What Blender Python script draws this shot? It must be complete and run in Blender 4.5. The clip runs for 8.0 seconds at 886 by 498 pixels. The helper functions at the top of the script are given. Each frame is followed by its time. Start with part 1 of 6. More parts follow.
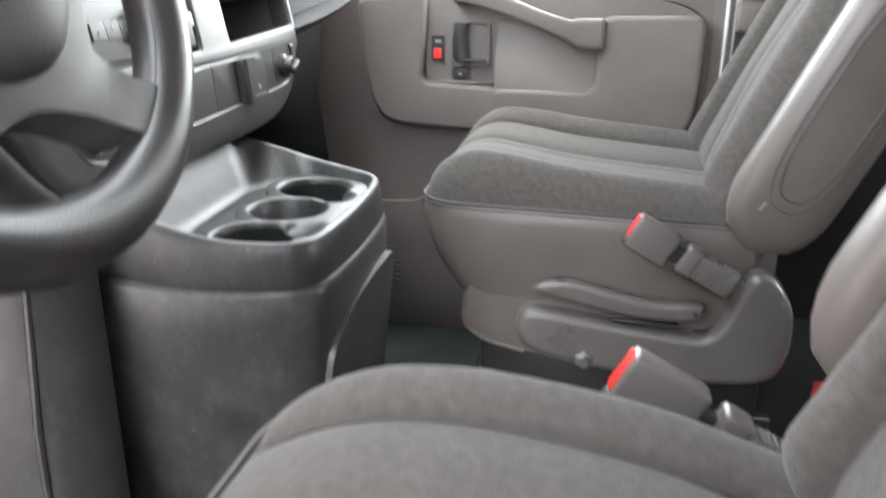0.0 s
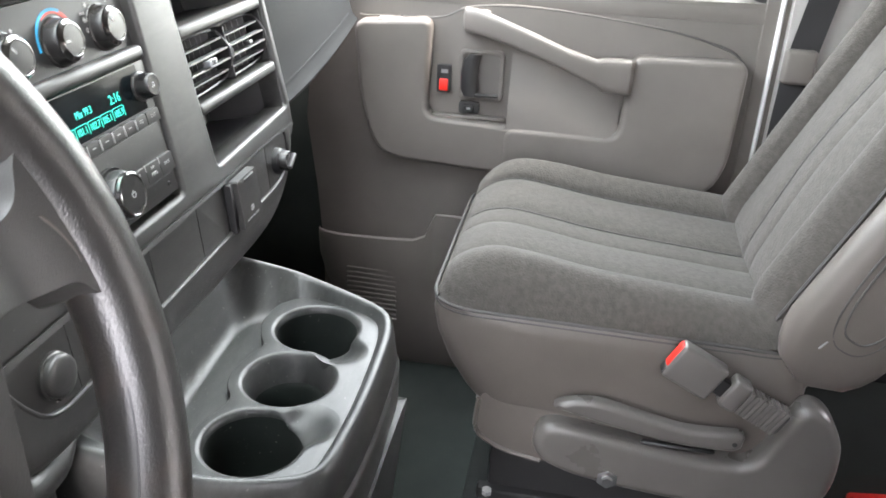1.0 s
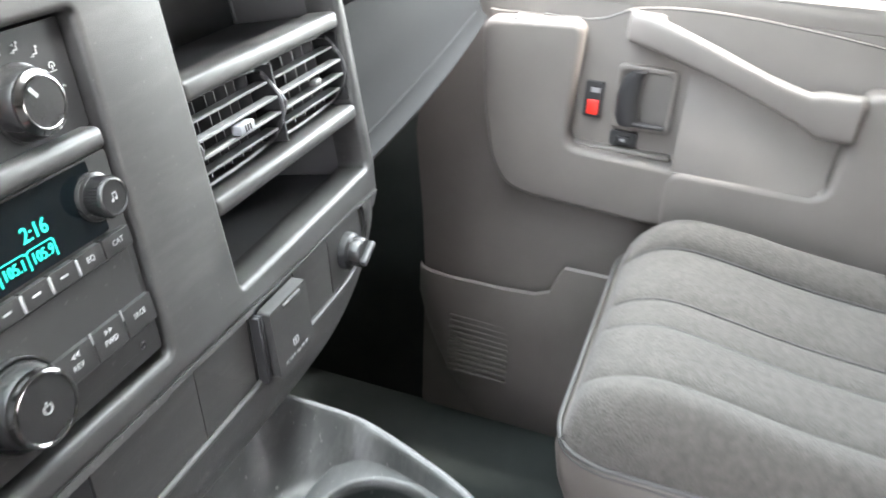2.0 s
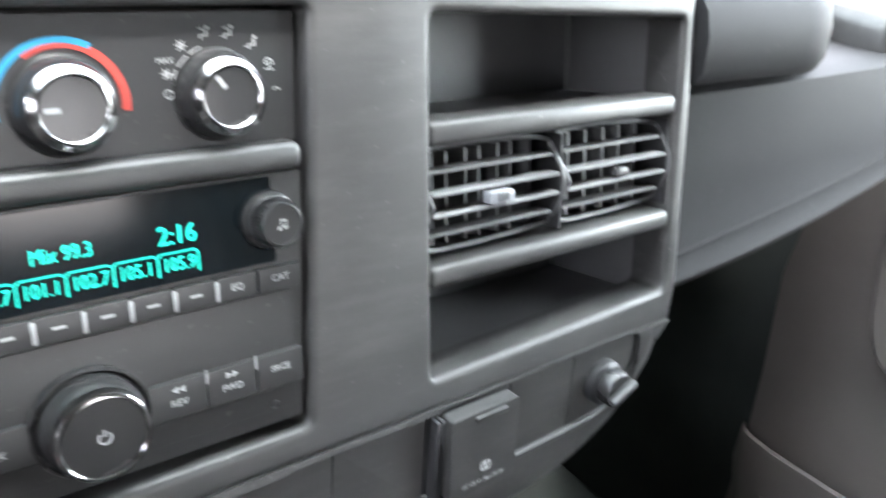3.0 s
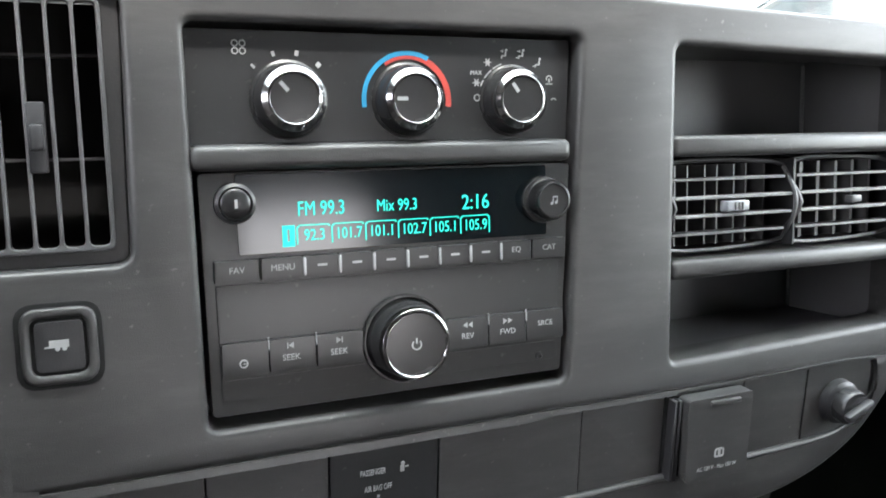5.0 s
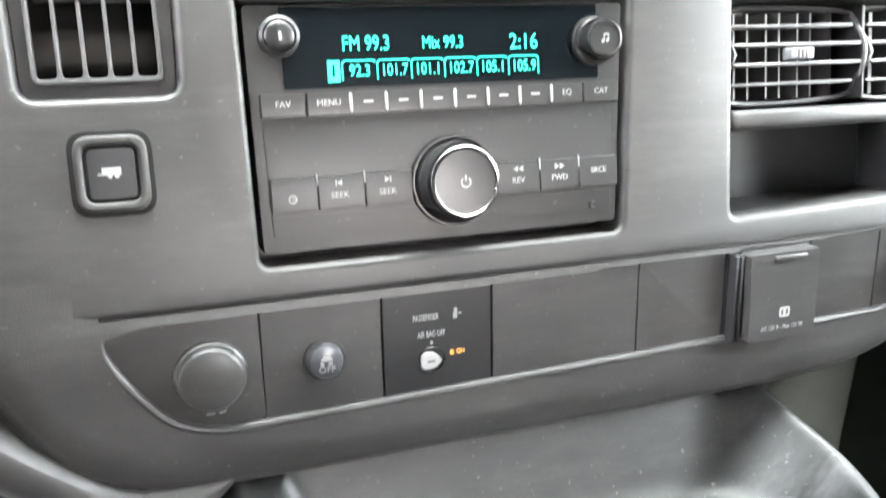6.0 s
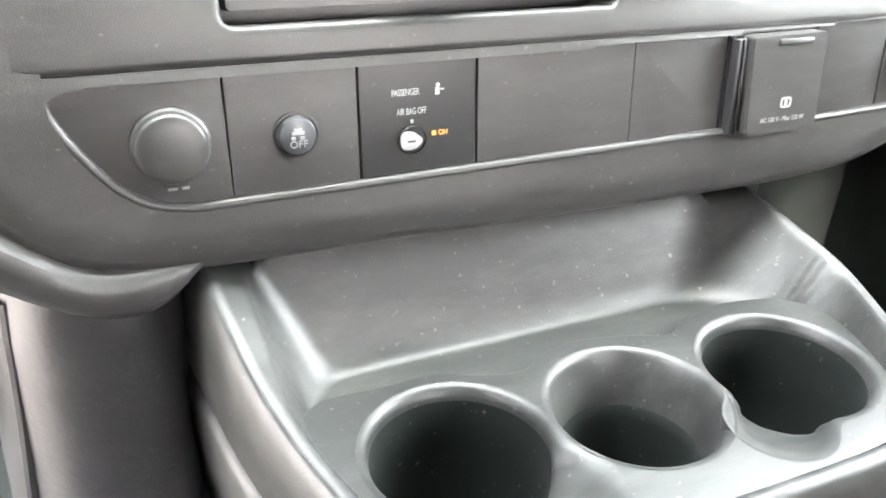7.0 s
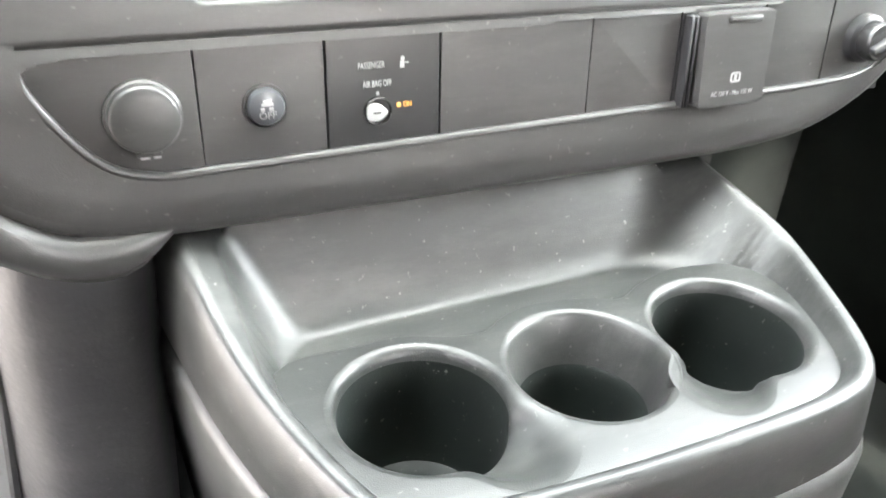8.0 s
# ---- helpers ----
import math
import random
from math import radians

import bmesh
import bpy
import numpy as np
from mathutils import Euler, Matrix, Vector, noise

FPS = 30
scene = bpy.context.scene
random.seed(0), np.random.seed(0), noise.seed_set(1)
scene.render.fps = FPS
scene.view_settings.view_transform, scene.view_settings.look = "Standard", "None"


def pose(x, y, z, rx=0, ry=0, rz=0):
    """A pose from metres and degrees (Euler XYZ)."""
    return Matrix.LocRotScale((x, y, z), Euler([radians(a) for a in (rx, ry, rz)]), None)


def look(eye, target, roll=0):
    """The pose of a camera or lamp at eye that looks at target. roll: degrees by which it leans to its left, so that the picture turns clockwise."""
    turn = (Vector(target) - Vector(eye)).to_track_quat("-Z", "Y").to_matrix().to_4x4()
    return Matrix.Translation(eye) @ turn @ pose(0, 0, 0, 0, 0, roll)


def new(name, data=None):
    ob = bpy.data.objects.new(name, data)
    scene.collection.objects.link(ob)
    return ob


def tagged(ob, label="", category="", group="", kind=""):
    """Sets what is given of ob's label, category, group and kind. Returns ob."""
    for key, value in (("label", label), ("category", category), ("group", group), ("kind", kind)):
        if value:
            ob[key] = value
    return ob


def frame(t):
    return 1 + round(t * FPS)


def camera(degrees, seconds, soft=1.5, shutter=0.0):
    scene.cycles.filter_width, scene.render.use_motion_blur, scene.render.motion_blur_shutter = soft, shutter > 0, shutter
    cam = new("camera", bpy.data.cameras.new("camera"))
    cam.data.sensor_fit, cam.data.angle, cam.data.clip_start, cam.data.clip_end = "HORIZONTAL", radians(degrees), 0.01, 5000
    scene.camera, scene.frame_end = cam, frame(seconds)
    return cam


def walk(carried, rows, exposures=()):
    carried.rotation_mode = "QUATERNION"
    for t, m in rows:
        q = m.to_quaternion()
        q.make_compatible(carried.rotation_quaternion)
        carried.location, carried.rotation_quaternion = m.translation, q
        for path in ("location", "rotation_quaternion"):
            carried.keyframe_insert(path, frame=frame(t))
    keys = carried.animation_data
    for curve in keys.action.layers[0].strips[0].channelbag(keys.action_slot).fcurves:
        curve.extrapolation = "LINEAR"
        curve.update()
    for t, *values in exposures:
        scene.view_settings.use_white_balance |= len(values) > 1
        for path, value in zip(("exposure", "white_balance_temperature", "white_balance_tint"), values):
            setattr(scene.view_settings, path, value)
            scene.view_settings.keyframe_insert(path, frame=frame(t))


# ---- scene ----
cam = camera(56.5, 8.0, soft=1.65, shutter=0.3)
PATH = [
    (0, (-0.826, -0.479, 0.627), (1.02, -0.099, -0.042), 0.2),
    (0.2, (-0.764, -0.467, 0.691), (1.064, -0.028, 0.021), -1.3),
    (0.5, (-0.679, -0.413, 0.763), (1.141, -0.015, 0.037), 1.1),
    (0.8, (-0.622, -0.375, 0.811), (1.181, -0.055, 0.008), 2.1),
    (1, (-0.593, -0.365, 0.835), (1.182, -0.076, -0.04), 2.4),
    (1.2, (-0.551, -0.352, 0.853), (1.201, -0.088, -0.075), 2.3),
    (2.3, (-0.124, -0.259, 0.806), (1.441, 0.482, -0.196), 7.6),
    (2.5, (-0.084, -0.258, 0.781), (1.402, 0.636, -0.216), 10.8),
    (2.7, (-0.069, -0.269, 0.781), (1.321, 0.819, -0.159), 8.8),
    (3, (-0.08, -0.279, 0.791), (1.123, 1.064, -0.074), 7.8),
    (3.2, (-0.097, -0.294, 0.800), (0.997, 1.183, 0.010), 6.4),
    (3.5, (-0.111, -0.314, 0.808), (0.871, 1.256, 0.055), 5.3),
    (4, (-0.131, -0.335, 0.802), (0.752, 1.32, 0.107), 5.3),
    (4.2, (-0.142, -0.345, 0.797), (0.705, 1.335, 0.117), 5.8),
    (5.3, (-0.155, -0.383, 0.731), (0.575, 1.375, 0.116), 2.6),
    (5.5, (-0.153, -0.389, 0.723), (0.533, 1.38, 0.091), 2.0),
    (6, (-0.152, -0.393, 0.677), (0.481, 1.375, -0.01), 0.9),
    (6.5, (-0.151, -0.392, 0.632), (0.472, 1.316, -0.202), 0.5),
    (6.8, (-0.147, -0.399, 0.604), (0.456, 1.304, -0.254), -0.4),
    (7, (-0.152, -0.384, 0.614), (0.505, 1.249, -0.337), 1.9),
    (7.2, (-0.158, -0.384, 0.599), (0.554, 1.233, -0.338), 1.7),
    (7.5, (-0.146, -0.386, 0.592), (0.573, 1.198, -0.395), 2.0),
    (7.7, (-0.145, -0.386, 0.588), (0.573, 1.197, -0.400), 1.9),
    (8, (-0.157, -0.399, 0.627), (0.561, 1.158, -0.403), 3.5),
]
EXPOSURES = [(0.0, 5.4, 6800, 18), (1.2, 5.45, 6800, 16), (2.3, 6.0, 6500, 15), (2.7, 5.85, 6400, 15), (3.1, 5.55, 6350, 15), (3.6, 4.45, 6350, 14), (4.2, 4.0, 6450, 13), (5.3, 5.6, 6550, 16), (6.5, 6.75, 6900, 16), (8.0, 6.9, 6950, 15)]
walk(cam, [(t, look(eye, target, roll)) for t, eye, target, roll in PATH], EXPOSURES)

# ---- world and light ----
world = bpy.data.worlds.new("world")
scene.world = world
world.use_nodes = True
sky = world.node_tree.nodes.new("ShaderNodeTexSky")
sky.sky_type, sky.sun_disc = "NISHITA", False
sky.sun_elevation, sky.sun_rotation = radians(63), radians(172)
sky.air_density, sky.dust_density, sky.ozone_density = 1.0, 3.0, 1.0
back = world.node_tree.nodes["Background"]
haze = world.node_tree.nodes.new("ShaderNodeHueSaturation")
haze.inputs["Saturation"].default_value = 0.25
world.node_tree.links.new(sky.outputs[0], haze.inputs["Color"])
world.node_tree.links.new(haze.outputs[0], back.inputs[0])
back.inputs[1].default_value = 0.15
sun = new("sun", bpy.data.lights.new("sun", "SUN"))
sun.data.energy, sun.data.angle, sun.data.color = 1.0, radians(14), (1.0, 0.96, 0.9)
sun.matrix_world = look((0, 0, 0), (-0.06, 0.45, -0.89))

# ---- materials ----
def node_mat(name, base, rough=0.5, metal=0.0, vary=0.15, grain=900.0, bump=0.15, blotch=9.0, spec=0.5, dust=0.0, wear=0.0, coat=0.0, smear=0.0):
    """A surface with a base colour, large blotches, fine grain relief, and dust or wear where it has them."""
    m = bpy.data.materials.new(name)
    m.use_nodes = True
    nt = m.node_tree
    N, L = nt.nodes, nt.links
    p = N["Principled BSDF"]
    p.inputs["Roughness"].default_value, p.inputs["Metallic"].default_value = rough, metal
    p.inputs["Specular IOR Level"].default_value = spec
    p.inputs["Coat Weight"].default_value = coat
    tc = N.new("ShaderNodeTexCoord")
    big = N.new("ShaderNodeTexNoise")
    big.inputs["Scale"].default_value, big.inputs["Detail"].default_value = blotch, 5.0
    L.new(tc.outputs["Object"], big.inputs["Vector"])
    ramp = N.new("ShaderNodeMapRange")
    ramp.inputs[1].default_value, ramp.inputs[2].default_value = 0.3, 0.7
    ramp.inputs[3].default_value, ramp.inputs[4].default_value = 1.0 - vary, 1.0 + vary
    L.new(big.outputs["Fac"], ramp.inputs[0])
    mul = N.new("ShaderNodeVectorMath")
    mul.operation = "SCALE"
    mul.inputs[0].default_value = base
    L.new(ramp.outputs[0], mul.inputs["Scale"])
    colour = mul.outputs[0]
    fine = N.new("ShaderNodeTexNoise")
    fine.inputs["Scale"].default_value, fine.inputs["Detail"].default_value = grain, 2.0
    L.new(tc.outputs["Object"], fine.inputs["Vector"])
    if dust or wear:
        specks = N.new("ShaderNodeTexNoise")
        specks.inputs["Scale"].default_value, specks.inputs["Detail"].default_value = (230.0 if dust else 26.0), 6.0
        L.new(tc.outputs["Object"], specks.inputs["Vector"])
        cut = N.new("ShaderNodeMapRange")
        cut.inputs[1].default_value, cut.inputs[2].default_value = (0.665, 0.75) if dust else (0.52, 0.75)
        cut.inputs[4].default_value = dust or wear
        L.new(specks.outputs["Fac"], cut.inputs[0])
        mix = N.new("ShaderNodeMix")
        mix.data_type = "RGBA"
        L.new(cut.outputs[0], mix.inputs[0])
        L.new(colour, mix.inputs[6])
        mix.inputs[7].default_value = (0.3, 0.29, 0.27, 1) if dust else (0.2, 0.1, 0.055, 1)
        colour = mix.outputs[2]
    if smear:
        turn = N.new("ShaderNodeMapping")
        turn.inputs["Rotation"].default_value, turn.inputs["Scale"].default_value = (0.3, 0.2, 0.5), (9.0, 42.0, 26.0)
        L.new(tc.outputs["Object"], turn.inputs["Vector"])
        wipes = N.new("ShaderNodeTexNoise")
        wipes.inputs["Scale"].default_value, wipes.inputs["Detail"].default_value, wipes.inputs["Roughness"].default_value = 1.0, 8.0, 0.7
        L.new(turn.outputs[0], wipes.inputs["Vector"])
        keep_wipe = N.new("ShaderNodeMapRange")
        keep_wipe.inputs[1].default_value, keep_wipe.inputs[2].default_value, keep_wipe.inputs[4].default_value = 0.46, 0.74, smear * 3
        L.new(wipes.outputs["Fac"], keep_wipe.inputs[0])
        film = N.new("ShaderNodeMix")
        film.data_type = "RGBA"
        L.new(keep_wipe.outputs[0], film.inputs[0])
        L.new(colour, film.inputs[6])
        film.inputs[7].default_value = (0.24, 0.235, 0.22, 1)
        colour = film.outputs[2]
    L.new(colour, p.inputs["Base Color"])
    rr = N.new("ShaderNodeMapRange")
    rr.inputs[3].default_value, rr.inputs[4].default_value = max(rough - 0.09, 0.02), min(rough + 0.10, 1.0)
    L.new(big.outputs["Fac"], rr.inputs[0])
    L.new(rr.outputs[0], p.inputs["Roughness"])
    if bump:
        b = N.new("ShaderNodeBump")
        b.inputs["Strength"].default_value, b.inputs["Distance"].default_value = bump, 0.0006
        L.new(fine.outputs["Fac"], b.inputs["Height"])
        L.new(b.outputs[0], p.inputs["Normal"])
    return m


def fabric_mat(name, base):
    """Close woven cloth: a fine nubby relief and a soft mottled tone."""
    m = node_mat(name, base, 0.92, vary=0.17, grain=420.0, bump=0.5, blotch=110.0, spec=0.2)
    nt = m.node_tree
    p = nt.nodes["Principled BSDF"]
    p.inputs["Sheen Weight"].default_value = 0.10
    p.inputs["Sheen Roughness"].default_value = 0.5
    tc = nt.nodes["Texture Coordinate"]
    vor = nt.nodes.new("ShaderNodeTexVoronoi")
    vor.inputs["Scale"].default_value = 360.0
    nt.links.new(tc.outputs["Object"], vor.inputs["Vector"])
    b = nt.nodes["Bump"]
    b.inputs["Strength"].default_value, b.inputs["Distance"].default_value = 0.5, 0.0015
    nt.links.new(vor.outputs["Distance"], b.inputs["Height"])
    return m


def glow_mat(name, colour, strength):
    m = bpy.data.materials.new(name)
    m.use_nodes = True
    p = m.node_tree.nodes["Principled BSDF"]
    p.inputs["Base Color"].default_value = (*[c * 0.2 for c in colour], 1)
    p.inputs["Emission Color"].default_value = (*colour, 1)
    p.inputs["Emission Strength"].default_value = strength
    return m


def glass_mat(name, tint=(1, 1, 1), gloss_most=0.5):
    """Thin window glass: mostly clear, with a fresnel gloss."""
    m = bpy.data.materials.new(name)
    m.use_nodes = True
    nt = m.node_tree
    N, L = nt.nodes, nt.links
    out = N["Material Output"]
    clear, gloss, mix, fr, amount = (N.new(k) for k in ("ShaderNodeBsdfTransparent", "ShaderNodeBsdfGlossy", "ShaderNodeMixShader", "ShaderNodeLayerWeight", "ShaderNodeMapRange"))
    clear.inputs[0].default_value = (*tint, 1)
    gloss.inputs["Roughness"].default_value = 0.02
    fr.inputs[0].default_value = 0.25
    amount.inputs[3].default_value, amount.inputs[4].default_value = 0.03, gloss_most
    L.new(fr.outputs[1], amount.inputs[0])
    L.new(amount.outputs[0], mix.inputs[0])
    L.new(clear.outputs[0], mix.inputs[1])
    L.new(gloss.outputs[0], mix.inputs[2])
    L.new(mix.outputs[0], out.inputs[0])
    return m


M_DASH = node_mat("dash_plastic", (0.034, 0.0337, 0.033), 0.36, vary=0.22, grain=1500, bump=0.22, spec=0.45, dust=0.2, smear=0.035)
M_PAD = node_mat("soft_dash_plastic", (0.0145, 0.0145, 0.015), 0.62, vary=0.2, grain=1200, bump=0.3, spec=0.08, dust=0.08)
M_DASHDK = node_mat("dark_plastic", (0.018, 0.018, 0.019), 0.45, vary=0.2, grain=1300, bump=0.2)
# dash plastic made paler inside the cubbies, with light and haze in the colour
M_CUBBY = node_mat("lifted_cubby_plastic", (0.10, 0.1005, 0.102), 0.40, vary=0.2, grain=900, bump=0.25)
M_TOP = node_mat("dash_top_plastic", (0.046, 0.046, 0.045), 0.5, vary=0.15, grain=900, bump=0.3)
M_RADIO = node_mat("radio_plastic", (0.022, 0.022, 0.0217), 0.32, vary=0.15, grain=1600, bump=0.12, spec=0.42, dust=0.12)
M_CLIM = node_mat("climate_panel_plastic", (0.0165, 0.017, 0.0175), 0.36, vary=0.15, grain=1600, bump=0.1, spec=0.35, dust=0.1)
M_KNOB = node_mat("knob_rubber", (0.017, 0.017, 0.017), 0.27, vary=0.1, grain=1200, bump=0.12)
M_CHROME = node_mat("chrome", (0.32, 0.32, 0.32), 0.14, metal=1.0, vary=0.05, bump=0.0)
M_VENTDK = node_mat("vent_dark_plastic", (0.042, 0.042, 0.043), 0.42, vary=0.12, grain=900, bump=0.15)
M_SLAT = node_mat("vent_slat_plastic", (0.062, 0.062, 0.063), 0.36, vary=0.12, grain=900, bump=0.15)
M_SLATLT = node_mat("vent_slat_edge_plastic", (0.13, 0.13, 0.132), 0.34, vary=0.12, grain=900, bump=0.12)
M_CONS = node_mat("console_plastic", (0.0255, 0.0268, 0.0258), 0.38, vary=0.28, grain=1300, bump=0.25, spec=0.5, dust=0.34, smear=0.045)
# darker console plastic for the wells, their shade put into the colour
M_CUP = node_mat("shaded_cup_plastic", (0.0125, 0.016, 0.0145), 0.5, vary=0.25, grain=1100, bump=0.2, spec=0.22, dust=0.3)
M_COVER = node_mat("engine_cover_plastic", (0.021, 0.021, 0.0222), 0.36, vary=0.25, grain=260, bump=0.35, dust=0.12, smear=0.03)
M_LEATHER = node_mat("wheel_leather", (0.021, 0.0195, 0.0188), 0.33, vary=0.25, grain=750, bump=0.5, wear=0.10, blotch=14, spec=0.85)
M_HUB = node_mat("wheel_hub_plastic", (0.042, 0.0405, 0.0395), 0.36, vary=0.15, grain=1100, bump=0.3)
M_STITCH = node_mat("leather_edge_trim", (0.09, 0.08, 0.07), 0.5, vary=0.1, bump=0.1)
M_HUBDK = node_mat("wheel_pad_plastic", (0.038, 0.037, 0.0365), 0.5, vary=0.15, grain=600, bump=0.5)
M_FABRIC = fabric_mat("seat_fabric", (0.079, 0.073, 0.066))
M_VINYL = node_mat("seat_vinyl", (0.116, 0.103, 0.092), 0.34, vary=0.1, grain=520, bump=0.35)
M_SHIELD = node_mat("seat_shield_plastic", (0.11, 0.102, 0.095), 0.29, vary=0.12, grain=900, bump=0.25)
M_DOOR = node_mat("door_trim_plastic", (0.126, 0.114, 0.103), 0.56, vary=0.1, grain=800, bump=0.35)
M_DOORDK = node_mat("door_seam_shadow_plastic", (0.06, 0.057, 0.054), 0.55, vary=0.1)
M_PILLAR = node_mat("pillar_trim_plastic", (0.34, 0.33, 0.315), 0.5, vary=0.08, grain=700, bump=0.25)
M_WHITE = node_mat("body_paint_white", (0.75, 0.76, 0.76), 0.25, vary=0.04, bump=0.0, coat=0.5)
M_BLACK = node_mat("black_plastic", (0.02, 0.02, 0.0205), 0.42, vary=0.2, bump=0.15)
M_CARPET = node_mat("black_floor_rubber", (0.019, 0.0225, 0.0215), 0.7, vary=0.35, grain=260, bump=0.7, blotch=6, spec=0.3)
# paler copy of the floor tone: veiling glare in the footwell put into colour
M_MAT = node_mat("hazed_footwell_floor", (0.028, 0.034, 0.032), 0.9, vary=0.3, grain=420, bump=0.7, blotch=7, spec=0.2)
M_HEAD = node_mat("headliner_cloth", (0.21, 0.205, 0.195), 0.95, vary=0.06, grain=400, bump=0.4)
# near-black that paints the shade of gaps and duct interiors
M_GAP = node_mat("gap_shade_black", (0.016, 0.016, 0.016), 0.7, vary=0.1, bump=0.0, spec=0.1)
M_RED = node_mat("red_plastic", (0.75, 0.03, 0.02), 0.4, vary=0.08, bump=0.05)
M_YELLOW = node_mat("yellow_label", (0.8, 0.55, 0.03), 0.5, vary=0.08, bump=0.0)
M_PRINT = node_mat("white_print", (0.30, 0.30, 0.30), 0.6, vary=0.05, bump=0.0)
M_DIMPRINT = node_mat("grey_print", (0.25, 0.25, 0.25), 0.6, vary=0.05, bump=0.0)
M_BLUE = node_mat("blue_print", (0.008, 0.20, 0.36), 0.5, vary=0.05, bump=0.0)
M_REDPRINT = node_mat("red_print", (0.36, 0.035, 0.025), 0.5, vary=0.05, bump=0.0)
M_SCREEN = node_mat("display_screen", (0.003, 0.005, 0.006), 0.12, vary=0.1, bump=0.0, spec=0.25)
M_TEAL = glow_mat("teal_segments", (0.0, 0.62, 0.47), 0.07)
M_AMBER = glow_mat("amber_segments", (1.0, 0.5, 0.12), 0.018)
M_SILVER = node_mat("silver_plastic", (0.2, 0.205, 0.22), 0.35, vary=0.08, bump=0.05)
M_BUTTON = node_mat("button_plastic", (0.05, 0.053, 0.058), 0.3, vary=0.1, bump=0.05)
M_STEEL = node_mat("steel", (0.5, 0.5, 0.5), 0.35, metal=1.0, vary=0.1, bump=0.1)
M_GLASS = glass_mat("window_glass", (0.93, 0.97, 0.95))
M_SHADE = glass_mat("windshield_glass", (0.86, 0.91, 0.89), 0.16)
M_BELT = node_mat("belt_webbing", (0.015, 0.015, 0.016), 0.7, vary=0.1, grain=600, bump=0.6)
M_LOT = node_mat("lot_asphalt", (0.085, 0.082, 0.076), 0.85, vary=0.2, grain=60, bump=0.6, blotch=1.2)
M_TYRE = node_mat("tyre_rubber", (0.02, 0.02, 0.02), 0.75, vary=0.15, grain=90, bump=0.4)
M_CARGLASS = node_mat("car_glass", (0.02, 0.025, 0.028), 0.06, vary=0.05, bump=0.0)
M_BEIGE = node_mat("building_render", (0.27, 0.215, 0.155), 0.9, vary=0.12, grain=50, bump=0.4, blotch=0.6)


# ---- mesh helpers ----
def mesh_of(bm, name, material, smooth=True):
    bmesh.ops.remove_doubles(bm, verts=bm.verts, dist=1e-6)
    bmesh.ops.recalc_face_normals(bm, faces=bm.faces)
    me = bpy.data.meshes.new(name)
    bm.to_mesh(me)
    bm.free()
    me.materials.append(material)
    if smooth:
        me.shade_smooth()
        me.set_sharp_from_angle(angle=radians(38))
    return me


def thing(name, label, category, at=None, group="", kind=""):
    ob = new(name)
    ob.empty_display_size = 0.05
    if at is not None:
        ob.matrix_world = at
    return tagged(ob, label, category, group, kind)


def part(name, bm, material, parent, label="", at=None, smooth=True):
    ob = new(name, mesh_of(bm, name, material, smooth))
    ob.parent = parent
    if at is not None:
        ob.matrix_basis = at
    return tagged(ob, label)


def solo(name, bm, material, label, category, at=None, kind="", group="", smooth=True):
    ob = new(name, mesh_of(bm, name, material, smooth))
    if at is not None:
        ob.matrix_world = at
    return tagged(ob, label, category, group, kind)


def box(x0, x1, y0, y1, z0, z1, bevel=0.0, segs=2, bm=None):
    bm = bm or bmesh.new()
    part_bm = bmesh.new()
    bmesh.ops.create_cube(part_bm, size=1)
    for v in part_bm.verts:
        v.co = Vector(((x0 + x1) / 2 + v.co.x * (x1 - x0), (y0 + y1) / 2 + v.co.y * (y1 - y0), (z0 + z1) / 2 + v.co.z * (z1 - z0)))
    if bevel:
        bmesh.ops.bevel(part_bm, geom=part_bm.edges[:], offset=bevel, segments=segs, profile=0.5, affect="EDGES", clamp_overlap=True)
    return joined(bm, part_bm)


def joined(bm, other):
    me = bpy.data.meshes.new("tmp")
    other.to_mesh(me)
    other.free()
    bm.from_mesh(me)
    bpy.data.meshes.remove(me)
    return bm


def loft(rings, closed=True, caps=True, bm=None):
    """A skin over rings of equally many points."""
    bm = bm or bmesh.new()
    rows = [[bm.verts.new(p) for p in ring] for ring in rings]
    n = len(rows[0])
    for a, b in zip(rows, rows[1:]):
        for i in range(n if closed else n - 1):
            j = (i + 1) % n
            bm.faces.new((a[i], a[j], b[j], b[i]))
    if caps and closed:
        bm.faces.new(rows[0])
        bm.faces.new(rows[-1])
    return bm


def lathe(profile, n=40, bm=None, caps=True):
    """Rings of (radius, height) round the z axis."""
    rings = [[(max(r, 1e-5) * math.cos(2 * math.pi * i / n), max(r, 1e-5) * math.sin(2 * math.pi * i / n), h) for i in range(n)] for r, h in profile]
    return loft(rings, bm=bm, caps=caps)


def smooth_line(points, steps=8, closed=False):
    """A Catmull-Rom line through points."""
    pts = [Vector(p) for p in points]
    n = len(pts)
    out = []
    for i in range(n if closed else n - 1):
        a, b, c, d = (pts[k % n] if closed else pts[min(max(k, 0), n - 1)] for k in (i - 1, i, i + 1, i + 2))
        for s in range(steps):
            t = s / steps
            out.append(0.5 * (2 * b + (c - a) * t + (2 * a - 5 * b + 4 * c - d) * t * t + (3 * b - a - 3 * c + d) * t ** 3))
    if not closed:
        out.append(pts[-1])
    return out


